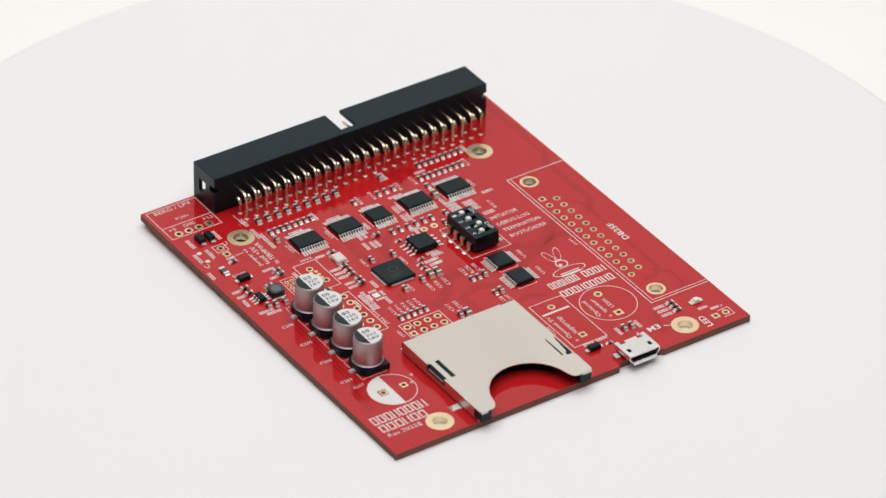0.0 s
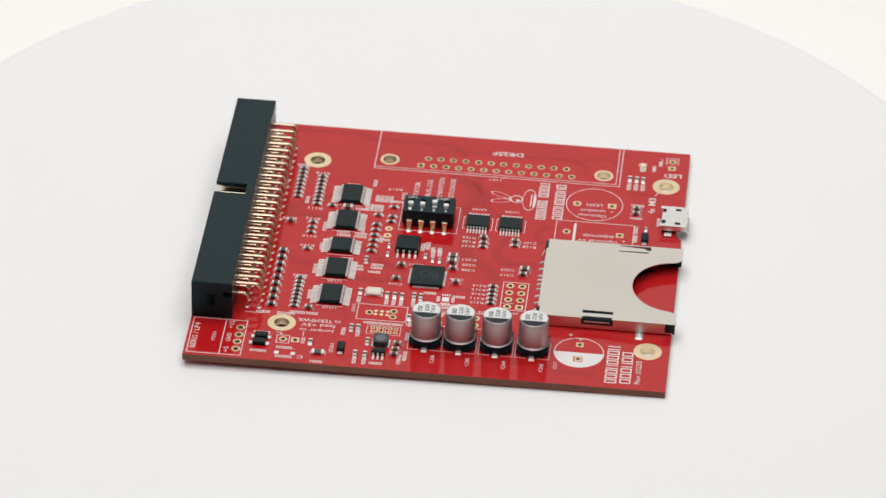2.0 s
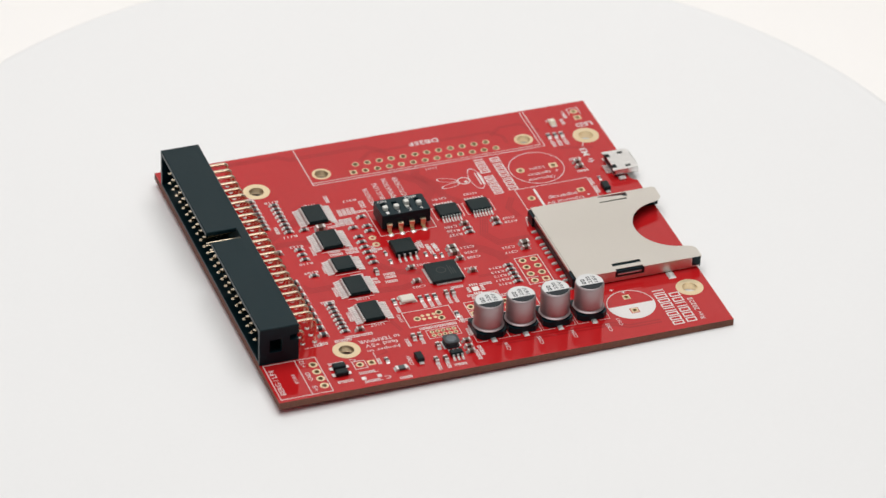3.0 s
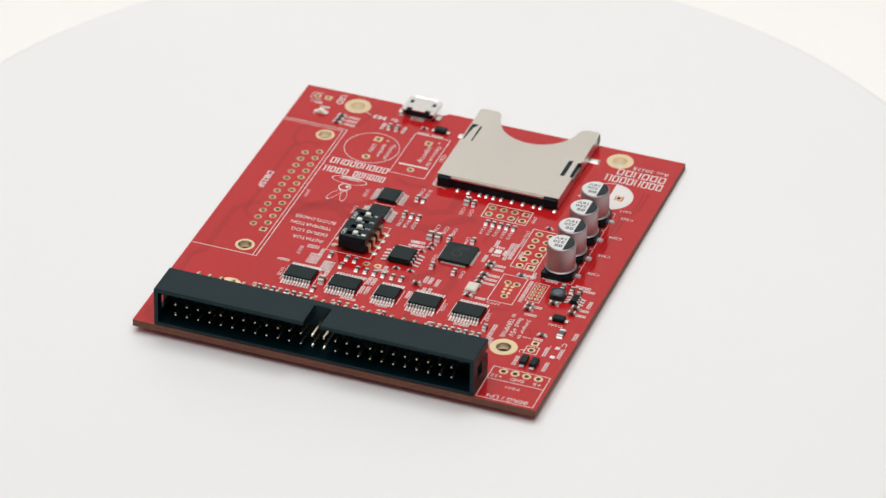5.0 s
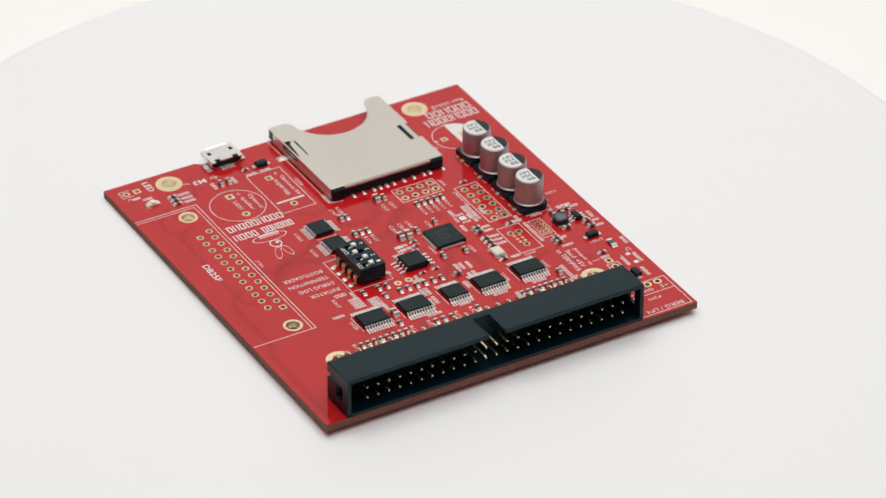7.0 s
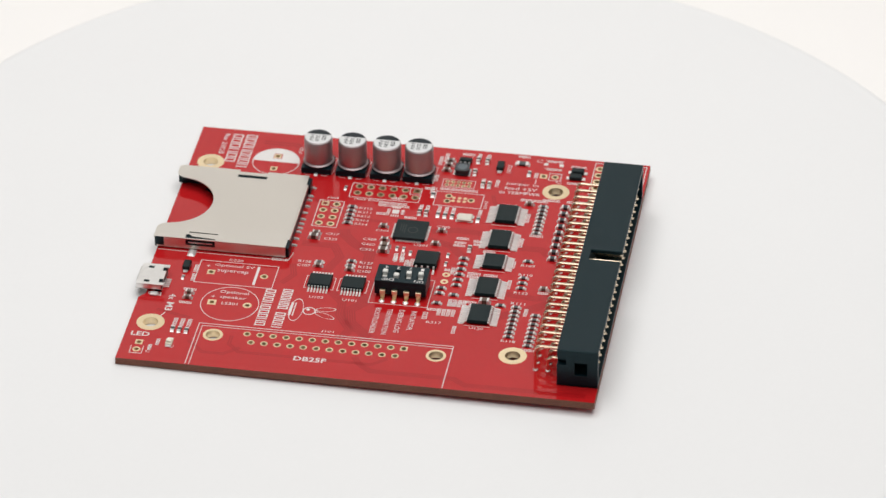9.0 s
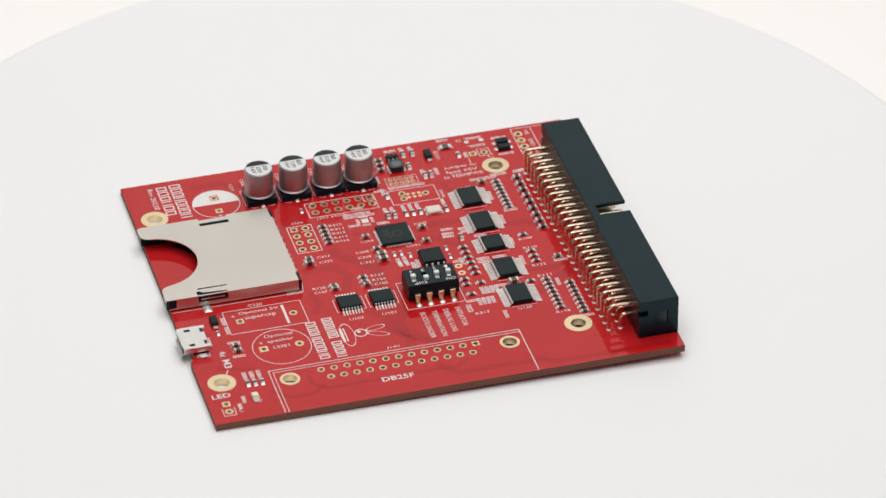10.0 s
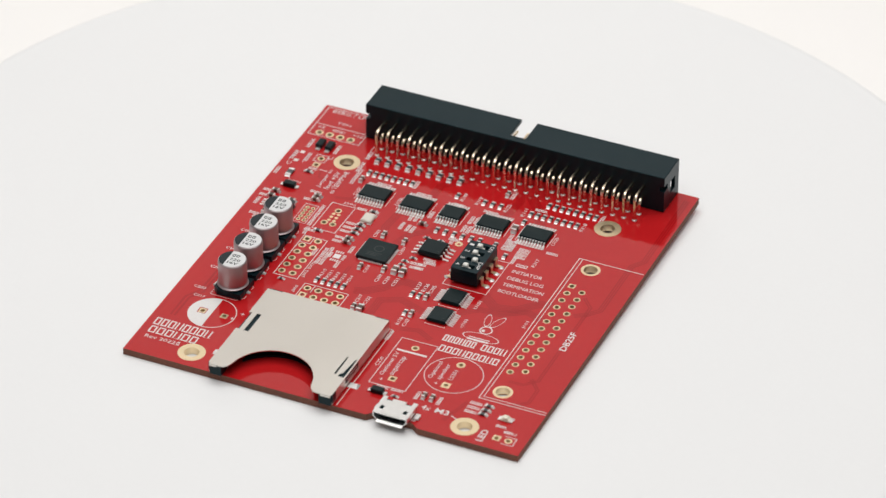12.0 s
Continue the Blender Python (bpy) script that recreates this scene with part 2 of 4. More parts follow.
def plated_rings():
    for (x, y), r in zip(SCREWS + DSUB, [2.95] * 4 + [2.1] * 2):
        bm = bmesh.new()
        ring(bm, 0, 0, 1.6 if r > 2.5 else 1.5, r, -0.05, 0.05, 40)
        part("hole_plating", bm, GOLD, board, "gold-plated ring round a screw hole", (x, y, 0))
    shared = {}
    for x, y, bore, r, square in PADS:
        key = (bore, r, square)
        if key not in shared:
            bm = bmesh.new()
            if square:
                k = r * 0.95
                inner = circle(0, 0, bore, 16, 45, 405)
                plate(bm, [(k, k), (-k, k), (-k, -k), (k, -k)], [inner], -0.04, 0.04, 0, 0, 0)
            else:
                ring(bm, 0, 0, bore * 0.96, r, -0.04, 0.04, 20)
            shared[key] = mesh_of("pad", bm, GOLD)
        part("pad", shared[key], None, board, "", (x, y, 0))


plated_rings()


# ---- ribbon header ----
def box_header():
    x0, x1, y0, y1, h = -31.05, 39.6, 48.7, 57.2, 9.0
    bm = bmesh.new()
    w = 0.85
    slot0, slot1 = 2.6, 6.3
    yr = y0 + 1.9
    notch = [(x0, 0.2), (x1, 0.2), (x1, 5.3), (x1 - 1.1, 5.5), (x1 - 1.1, 6.5), (x1, 6.7), (x1, h - w), (x0, h - w), (x0, 6.7), (x0 + 1.1, 6.5), (x0 + 1.1, 5.5), (x0, 5.3)]
    for v in {v for f in prism(bm, notch, y0, yr) for v in f.verts}:    # rear wall, with a small groove at both ends
        v.co = Vector((v.co.x, v.co.z, v.co.y))
    box(bm, x0, x1, yr, y1, 0.03, 0.8, 0.1)               # floor
    roof = [(x0, y0), (x1, y0), (x1, y1), (slot1, y1), (slot1, yr), (slot0, yr), (slot0, y1), (x0, y1)]
    lid = [(x0 + 0.12, y0 + 0.12), (x1 - 0.12, y0 + 0.12), (x1 - 0.12, y1 - 0.12), (slot1 + 0.12, y1 - 0.12), (slot1 + 0.12, yr - 0.12),
           (slot0 - 0.12, yr - 0.12), (slot0 - 0.12, y1 - 0.12), (x0 + 0.12, y1 - 0.12)]
    prism(bm, roof, h - w, h - 0.12)
    prism(bm, roof, h - 0.12, h, taper=lid)                    # roof with the key slot
    for a, b in ((x0, x0 + w), (x1 - w, x1)):                 # ends with a window in each
        box(bm, a, b, yr, y0 + 3.6, 0.3, h - w)
        box(bm, a, b, y0 + 6.3, y1, 0.3, h - w)
        box(bm, a, b, y0 + 3.5, y0 + 6.4, 0.3, 2.9)
        box(bm, a, b, y0 + 3.5, y0 + 6.4, 6.0, h - w)
    header = part("box_header", bm, PLASTIC, board, "black plastic shrouded right-angle ribbon header with key slot")
    for row, (z, yf) in enumerate(((3.4, 46.2), (5.9, 43.62))):
        bm = bmesh.new()
        s = 0.345
        bend = [(56.95, z), (56.4, z), (yf + 1.0, z), (yf + 0.5, z - 0.1), (yf + 0.12, z - 0.45), (yf, z - 0.95), (yf, -2.7)]
        prev = None
        for k, (y, zz) in enumerate(bend):
            ang = (0, 0, 5, 30, 60, 85, 90)[k]
            ny, nz = math.sin(radians(ang)) * s, math.cos(radians(ang)) * s
            t = (0.42, 0.85, 0.9, 1, 1, 1, 0.6)[k]
            loop = [bm.verts.new((u * s * t, y - v * ny * t, zz + v * nz * t))
                    for u, v in ((-0.66, -1), (0.66, -1), (1, -0.66), (1, 0.66), (0.66, 1), (-0.66, 1), (-1, 0.66), (-1, -0.66))]
            if prev:
                for i in range(8):
                    bm.faces.new((prev[i], prev[(i + 1) % 8], loop[(i + 1) % 8], loop[i])).smooth = 3 <= k <= 5
            else:
                bm.faces.new(loop)
            prev = loop
        bm.faces.new(prev)
        me = mesh_of("pin", bm, PIN_GOLD)
        bm = bmesh.new()
        turned(bm, [(0, 0), (0.56, 0.0), (0.56, 0.04), (0.45, 0.1), (0.36, 0.24), (0, 0.24)], 14)
        joint = mesh_of("solder_joint", bm, SOLDER)
        for i in range(25):
            x = 4.38 + (i - 12) * 2.54
            part("pin", me, None, header, "", (x, 0, 0))
            part("solder_joint", joint, None, header, "", (x, yf, 0))
    return header


box_header()


# ---- chips ----
def gull(reach, h, w, out):
    """One gull-wing lead that leaves the body at its edge and lands on the board, towards +y."""
    bm = bmesh.new()
    t = 0.16
    line = [(-0.2, h), (reach * 0.2, h), (reach * 0.38, 0.13), (reach, 0.1)]
    up = [bm.verts.new((sx * w / 2, y, z + t)) for y, z in line for sx in (-1, 1)]
    lo = [bm.verts.new((sx * w / 2, y, z)) for y, z in line for sx in (-1, 1)]
    for i in range(3):
        a = 2 * i
        bm.faces.new((up[a], up[a + 1], up[a + 3], up[a + 2]))
        bm.faces.new((lo[a], lo[a + 2], lo[a + 3], lo[a + 1]))
        bm.faces.new((up[a], up[a + 2], lo[a + 2], lo[a]))
        bm.faces.new((up[a + 1], lo[a + 1], lo[a + 3], up[a + 3]))
    bm.faces.new((up[6], up[7], lo[7], lo[6]))
    box(bm, -w * 0.6, w * 0.6, reach * 0.4, reach + out, 0.02, 0.12)
    return mesh_of("lead", bm, TIN)


def chip(name, x, y, lx, ly, h, n, pitch, reach, along_x=True, label="", lead_w=0.3):
    """A chip with leads on two sides; along_x: the leads stand in rows along x."""
    turn = 0 if along_x else 90
    a, b = (lx, ly) if along_x else (ly, lx)
    bm = bmesh.new()
    mid = 0.15 + (h - 0.15) * 0.5
    k = 0.22
    r1 = [(-a / 2, -b / 2), (a / 2, -b / 2), (a / 2, b / 2), (-a / 2, b / 2)]
    r0 = [(px - math.copysign(k, px), py - math.copysign(k, py)) for px, py in r1]
    prism(bm, r0, 0.15, mid, taper=r1)
    prism(bm, r1, mid, h, taper=r0)
    bmesh.ops.remove_doubles(bm, verts=bm.verts, dist=1e-4)
    turned(bm, [(0, h), (0.33, h), (0.33, h + 0.012), (0.25, h + 0.012), (0, h + 0.006)], 16, cx=-a / 2 + 0.9, cy=-b / 2 + 0.9)
    body = part(name, bm, EPOXY, board, label, (x, y, 0), turn)
    lead = gull(reach, mid, lead_w, 0.55 if reach > 1.3 else 0.5)
    for i in range(n):
        px = (i - (n - 1) / 2) * pitch
        part("lead", lead, None, body, "", (px, b / 2, 0))
        part("lead", lead, None, body, "", (px, -b / 2, 0), 180)
    return body


LOGIC = [(17.95, 6.5), (7.95, 6.5), (-1.7, 5.0), (-10.1, 6.5), (-19.9, 6.5)]
for cx, cl in LOGIC:
    n = 10 if cl > 6 else 8
    chip("logic_chip", cx, 29.2, cl, 4.5, 1.05, n, 0.65, 1.35, True, "black surface-mount logic chip with fine silver leads", 0.36)
chip("flash_chip", 0.2, 15.1, 5.2, 5.1, 1.5, 4, 1.27, 1.2, False, "black eight-lead memory chip", 0.42)
for cy in (1.15, -5.95):
    chip("buffer_chip", 11.1, cy, 4.4, 5.0, 1.0, 7, 0.65, 1.1, False, "small black fourteen-lead buffer chip")


def processor():
    bm = bmesh.new()
    box(bm, -3.45, 3.45, -3.45, 3.45, 0.04, 0.88, 0.06)
    body = part("processor_chip", bm, EPOXY, board, "square black leadless processor chip", (-10.6, 9.8, 0))
    bm = bmesh.new()
    ring(bm, 0.3, 0.5, 0.9, 1.15, 0.87, 0.888, 20)
    for k in range(3):
        bar(bm, -1.6, -1.2 - 0.5 * k, 1.6 - 0.5 * k, -1.2 - 0.5 * k, 0.2, 0.87, 0.888)
    part("etched_mark", bm, ETCH, body)
    bm = bmesh.new()
    box(bm, -0.12, 0.12, 0, 0.62, 0.01, 0.2)
    me = mesh_of("contact", bm, TIN)
    for k in range(4):
        for i in range(14):
            p = Matrix.Rotation(radians(90 * k), 3, "Z") @ Vector(((i - 6.5) * 0.4, 3.35, 0))
            part("contact", me, None, body, "", p, 90 * k)


processor()


# ---- electrolytic capacitors ----
def electrolytic(x, y):
    bm = bmesh.new()
    prism(bm, [(-3.3, -3.3), (2.2, -3.3), (3.3, -2.2), (3.3, 2.2), (2.2, 3.3), (-3.3, 3.3)], 0.1, 1.4)
    ring(bm, 0, 0, 2.9, 3.32, 1.25, 1.72, 40)
    base = part("capacitor", bm, PLASTIC, board, "aluminium electrolytic capacitor can on a black plastic base", (x, y, 0), 180)
    bm = bmesh.new()
    turned(bm, [(0, 1.25), (3.0, 1.25), (3.22, 1.72), (3.38, 1.76), (3.38, 1.82), (3.3, 1.9), (3.06, 2.0), (2.98, 2.26), (3.08, 2.56), (3.1, 2.86), (3.1, 7.25), (3.01, 7.55), (2.78, 7.7), (0, 7.7)], 48)
    part("can", bm, CAN, base)
    bm = bmesh.new()
    prism(bm, circle(0, 0, 2.85, 48), 7.68, 7.72)
    part("top", bm, CAN_TOP, base)
    bm = bmesh.new()
    prism(bm, circle(0, 0, 2.83, 24, -69, 69, False), 7.68, 7.74)
    part("polarity_stripe", bm, INK, base, "black printed stripe")
    for k in range(2):
        a = 0.55 - 0.95 * k
        bm = bmesh.new()
        plate(bm, rect(a - 0.68, a, -1.78, -0.92), [rect(a - 0.5, a - 0.18, -1.6, -1.1)], 7.71, 7.74, 0, 0, 0)
        part("printed_mark", bm, INK, base)
    text("220", 0.55, 0.45, 2.4, 0.85, 180, "printed_text", base, 7.715, INK, 0.01)
    text("16V", 0.55, 1.75, 2.4, 0.9, 180, "printed_text", base, 7.715, INK, 0.01)
    bm = bmesh.new()
    prism(bm, rect(3.0, 4.5, -0.6, 0.6), 0.02, 0.34, taper=rect(3.0, 4.2, -0.45, 0.45))
    prism(bm, rect(-4.0, -3.0, -0.42, 0.42), 0.02, 0.28, taper=rect(-3.75, -3.0, -0.3, 0.3))
    part("terminal", bm, TIN, base)


for cy in (7.85, 0.72, -6.9, -14.5):
    electrolytic(-32.88, cy)


# ---- memory card slot ----
def card_slot():
    x0, x1, y0, y1, h = -24.5, 3.45, -43.5, -14.9, 2.85
    arc = [(-21.7, y0), (-21.0, y0 + 0.15), (-20.4, y0 + 0.7), (-20.0, -42.0)] + [(-10.9 + 9.0 * math.cos(radians(a)), -42.6 + 9.0 * math.sin(radians(a))) for a in range(172, 7, -6)] + [(-1.8, -42.0), (-1.4, y0 + 0.7), (-0.8, y0 + 0.15), (-0.1, y0)]
    outline = [(x0 + 0.4, y0), *arc, (x1 - 0.4, y0), (x1, y0 + 0.6), (x1, y1), (x0, y1), (x0, -24.0), (x0 + 0.7, -24.0), (x0 + 0.7, -30.2), (x0, -30.2), (x0, y0 + 0.6)]
    slots = [[(-22.65, -30.3), (-21.65, -30.3), (-21.65, -23.9), (-22.65, -23.9)],
             [(0.7, -36.2), (1.15, -36.2), (1.1, -29.9), (0.78, -29.9)],
             [(1.8, -36.7), (3.15, -36.7), (3.15, -30.2), (2.8, -30.2), (2.35, -35.4), (1.8, -35.9)]]
    bm = bmesh.new()
    plate(bm, outline, slots, h - 0.2, h, 0, 0, 0)
    shell = part("card_slot", bm, STEEL, board, "satin steel memory card slot with a curved thumb cutout")
    for a, b, gap0, gap1 in ((x0, x0 + 0.2, -30.4, -23.8), (x1 - 0.2, x1, -36.6, -30.2)):
        bm = bmesh.new()
        pts = [(y0 + 0.6, 0.3), (y1, 0.3), (y1, h - 0.1), (gap1, h - 0.1), (gap1, 1.2), (gap0, 1.2), (gap0, h - 0.1), (y0 + 0.6, h - 0.1)]
        near, far = [bm.verts.new((a, *q)) for q in pts], [bm.verts.new((b, *q)) for q in pts]
        bm.faces.new(near), bm.faces.new(far[::-1])
        for i in range(8):
            bm.faces.new((near[i], near[(i + 1) % 8], far[(i + 1) % 8], far[i]))
        part("side_wall", bm, STEEL, shell)
    for a, b in ((x0 + 0.3, -22.6), (0.9, x1 - 0.3)):
        bm = bmesh.new()
        box(bm, a, b, y0 - 0.02, y0 + 0.18, h - 0.6, h - 0.1)
        part("front_lip", bm, STEEL, shell)
    bm = bmesh.new()
    box(bm, x0 + 0.25, x0 + 2.9, y0 + 0.12, y1 + 0.5, 0.1, h - 0.25, 0.1)
    box(bm, x1 - 3.0, x1 - 0.25, y0 + 0.12, y1 + 0.5, 0.1, h - 0.25, 0.1)
    box(bm, x0 + 0.25, x1 - 0.25, y1 - 3.0, y1 + 0.3, 0.1, h - 0.25, 0.1)
    box(bm, x0 + 0.25, x0 + 3.2, y1 - 0.4, y1 + 0.7, 0.1, h - 0.3, 0.1)
    box(bm, x1 - 3.2, x1 - 0.25, y1 - 0.4, y1 + 0.7, 0.1, h - 0.3, 0.1)
    # black blocks proud of the side walls stand in for dark openings
    for a, b in ((x0 - 0.1, x0 + 0.3), (x1 - 0.3, x1 + 0.1)):
        box(bm, a, b, y0 + 0.45, y0 + 2.2, 0.7, h - 0.05, 0.08)
    thumb = [(-10.9 + 10.4 * math.cos(radians(a)), -42.6 + 10.4 * math.sin(radians(a))) for a in range(28, 153, 6)]
    prism(bm, [(-19.8, -37.0), (-19.8, y1 - 2.0), (-1.8, y1 - 2.0), (-1.8, -37.0), *thumb], 0.06, 0.55)
    part("slot_frame", bm, PLASTIC, shell, "black plastic frame")
    for xe, ya, yb in ((x0 + 0.12, -29.8, -24.4), (x1 - 0.12, -36.0, -30.8)):
        bm = bmesh.new()
        prism(bm, rect(xe - 0.12, xe + 0.12, ya, yb), 1.75, 2.0)
        part("side_spring", bm, BRIGHT, shell)
    bm = bmesh.new()
    box(bm, x0 + 3.3, x1 - 3.3, y1 - 0.05, y1 + 0.42, h - 0.65, h - 0.12, 0.05)
    part("rear_lip", bm, STEEL, shell)
    bm = bmesh.new()
    prism(bm, rect(-0.33, 0.33, 0, 1.15), 0.03, 0.32, taper=rect(-0.22, 0.22, 0, 0.75))
    me = mesh_of("contact", bm, TIN)
    for x in (-1.7, -4.2, -6.75, -8.3, -9.95, -11.7, -14.2, -16.7, -19.2, -20.75, -24.0):
        part("contact", me, None, shell, "", (x, y1 + 0.4, 0))
    for x, y in ((-25.6, -36.1), (4.6, -35.0)):
        bm = bmesh.new()
        prism(bm, rect(-1.2, 1.2, -0.85, 0.85), 0.02, 0.4, taper=rect(-0.8, 0.8, -0.4, 0.4))
        part("anchor_tab", bm, TIN, shell, "", (x, y, 0))


card_slot()


# ---- usb socket ----
def usb_socket():
    x0, x1, y0, y1, h, t = 12.75, 20.35, -43.6, -38.3, 2.15, 0.26
    slots = [rect(13.55, 14.35, -42.2, -41.0), rect(18.75, 19.55, -42.2, -41.0)]
    back = [(x1, y1 + 0.5), (x1 - 1.0, y1 + 0.5), (x1 - 1.0, y1 - 0.7), (x1 - 2.3, y1 - 0.7), (x1 - 2.3, y1 + 0.1),
            (x0 + 2.3, y1 + 0.1), (x0 + 2.3, y1 - 0.7), (x0 + 1.0, y1 - 0.7), (x0 + 1.0, y1 + 0.5), (x0, y1 + 0.5)]
    bm = bmesh.new()
    plate(bm, [(x0 + 0.2, y0), (x1 - 0.2, y0), (x1, y0 + 0.8), *back, (x0, y0 + 0.8)], slots, h - t, h, 0, 0, 0)
    prism(bm, rect(x0, x0 + t, y0, y1), 1.0, h - 0.1)
    prism(bm, rect(x1 - t, x1, y0, y1), 1.0, h - 0.1)
    prism(bm, rect(x0 + 0.9, x1 - 0.9, y0, y1), 0.15, 0.15 + t)
    for sx, a, b in ((1, x0, x0 + 0.9), (-1, x1, x1 - 0.9)):
        vs = [bm.verts.new(p) for p in ((a, y0, 1.05), (b, y0, 0.15), (b, y1, 0.15), (a, y1, 1.05), (a + sx * t, y0, 1.15), (b, y0, 0.43), (b, y1, 0.43), (a + sx * t, y1, 1.15))]
        for q in ((0, 1, 2, 3), (4, 7, 6, 5), (0, 4, 5, 1), (3, 2, 6, 7)):
            bm.faces.new([vs[i] for i in q])
    shell = part("usb_socket", bm, BRIGHT, board, "bright steel micro socket with a flared mouth overhanging the board edge")
    for name, xa, xb, z, dz in (("upper_lip", x0 + 1.3, x1 - 1.3, h - t, 0.1), ("lower_lip", x0 + 0.9, x1 - 0.9, 0.15, -0.25)):
        bm = bmesh.new()
        vs = [bm.verts.new((x, y, zz)) for y, k in ((y0 + 0.02, 0), (y0 - (0.2 if dz > 0 else 0.45), dz)) for x in (xa, xb) for zz in (z + k, z + k + t * 0.9)]
        for q in ((0, 1, 3, 2), (4, 6, 7, 5), (0, 2, 6, 4), (1, 5, 7, 3), (0, 4, 5, 1), (2, 3, 7, 6)):
            bm.faces.new([vs[i] for i in q])
        part(name, bm, BRIGHT, shell)
    bm = bmesh.new()
    box(bm, x0 + 1.6, x1 - 1.6, y0 + 0.9, y1 - 0.2, 0.95, 1.45, 0.08)
    part("tongue", bm, PLASTIC, shell)
    bm = bmesh.new()
    box(bm, x0 + 0.32, x1 - 0.32, y1 - 1.4, y1 - 0.05, 0.3, h - t - 0.05, 0.05)
    for x in (x0 + 0.5, x1 - 1.7):
        box(bm, x, x + 1.2, y0 + 1.1, y1 - 1.5, 0.5, h - t - 0.1, 0.05)
    part("inner_block", bm, PLASTIC, shell)
    for x in (x0 - 0.55, x1 + 0.55):
        bm = bmesh.new()
        box(bm, -0.6, 0.6, -0.8, 0.8, 0.02, 0.5, 0.12)
        part("anchor_tab", bm, TIN, shell, "", (x, -39.7, 0))
    bm = bmesh.new()
    box(bm, -0.17, 0.17, 0, 1.3, 0.02, 0.25)
    me = mesh_of("contact", bm, TIN)
    for i in range(5):
        part("contact", me, None, shell, "", (16.55 + (i - 2) * 0.65, y1 - 0.1, 0))


usb_socket()


# ---- option switch ----
def dip_switch():
    x0, x1, y0, y1, h = 8.0, 14.1, 6.25, 17.2, 4.1
    ways = (8.05, 10.59, 13.13, 15.67)
    bm = bmesh.new()
    wells = [rect(9.75, 12.75, y - 0.62, y + 0.62) for y in ways]
    plate(bm, [(x0 + 0.2, y0), (x1 - 0.2, y0), (x1, y0 + 0.2), (x1, y1 - 0.2), (x1 - 0.2, y1), (x0 + 0.2, y1), (x0, y1 - 0.2), (x0, y0 + 0.2)], wells, 3.1, h, 0, 0, 0)
    box(bm, x0, x1, y0, y1, 0.75, 3.12, 0.08)
    body = part("option_switch", bm, PLASTIC, board, "black four-way slide switch with white sliders")
    for k, y in enumerate(ways):
        bm = bmesh.new()
        x = 10.75 if k != 1 else 11.8
        box(bm, -0.55, 0.55, -0.55, 0.55, 3.0, 4.65, 0.16)
        box(bm, -0.95, 0.95, -0.5, 0.5, 3.0, 3.6, 0.05)
        part("slider", bm, WHITE_NYLON, body, "", (x, y, 0))
    bm = bmesh.new()
    box(bm, -0.05, 0.6, -0.62, 0.62, 1.85, 2.1, 0.08)
    box(bm, 0.36, 0.62, -0.6, 0.6, 1.1, 2.0, 0.07)
    box(bm, 0.37, 0.61, -0.48, 0.48, 0.25, 1.2, 0.05)
    box(bm, 0.38, 1.6, -0.36, 0.36, 0.1, 0.34, 0.06)
    lead = mesh_of("lead", bm, WARM_TIN)
    bm = bmesh.new()
    prism(bm, circle(0, 0, 0.62, 14), 0.02, 0.3, taper=circle(-0.2, 0, 0.36, 14))
    blob = mesh_of("solder_joint", bm, TIN)
    for turn, xe in ((0, x1), (180, x0)):
        for y in ways:
            part("lead", lead, None, body, "", (xe, y, 0), turn)
            part("solder_joint", blob, None, body, "", (xe + (1.55 if turn == 0 else -1.55), y, 0), turn)


dip_switch()


# ---- small surface-mount parts ----
CHIP_MESH = {}


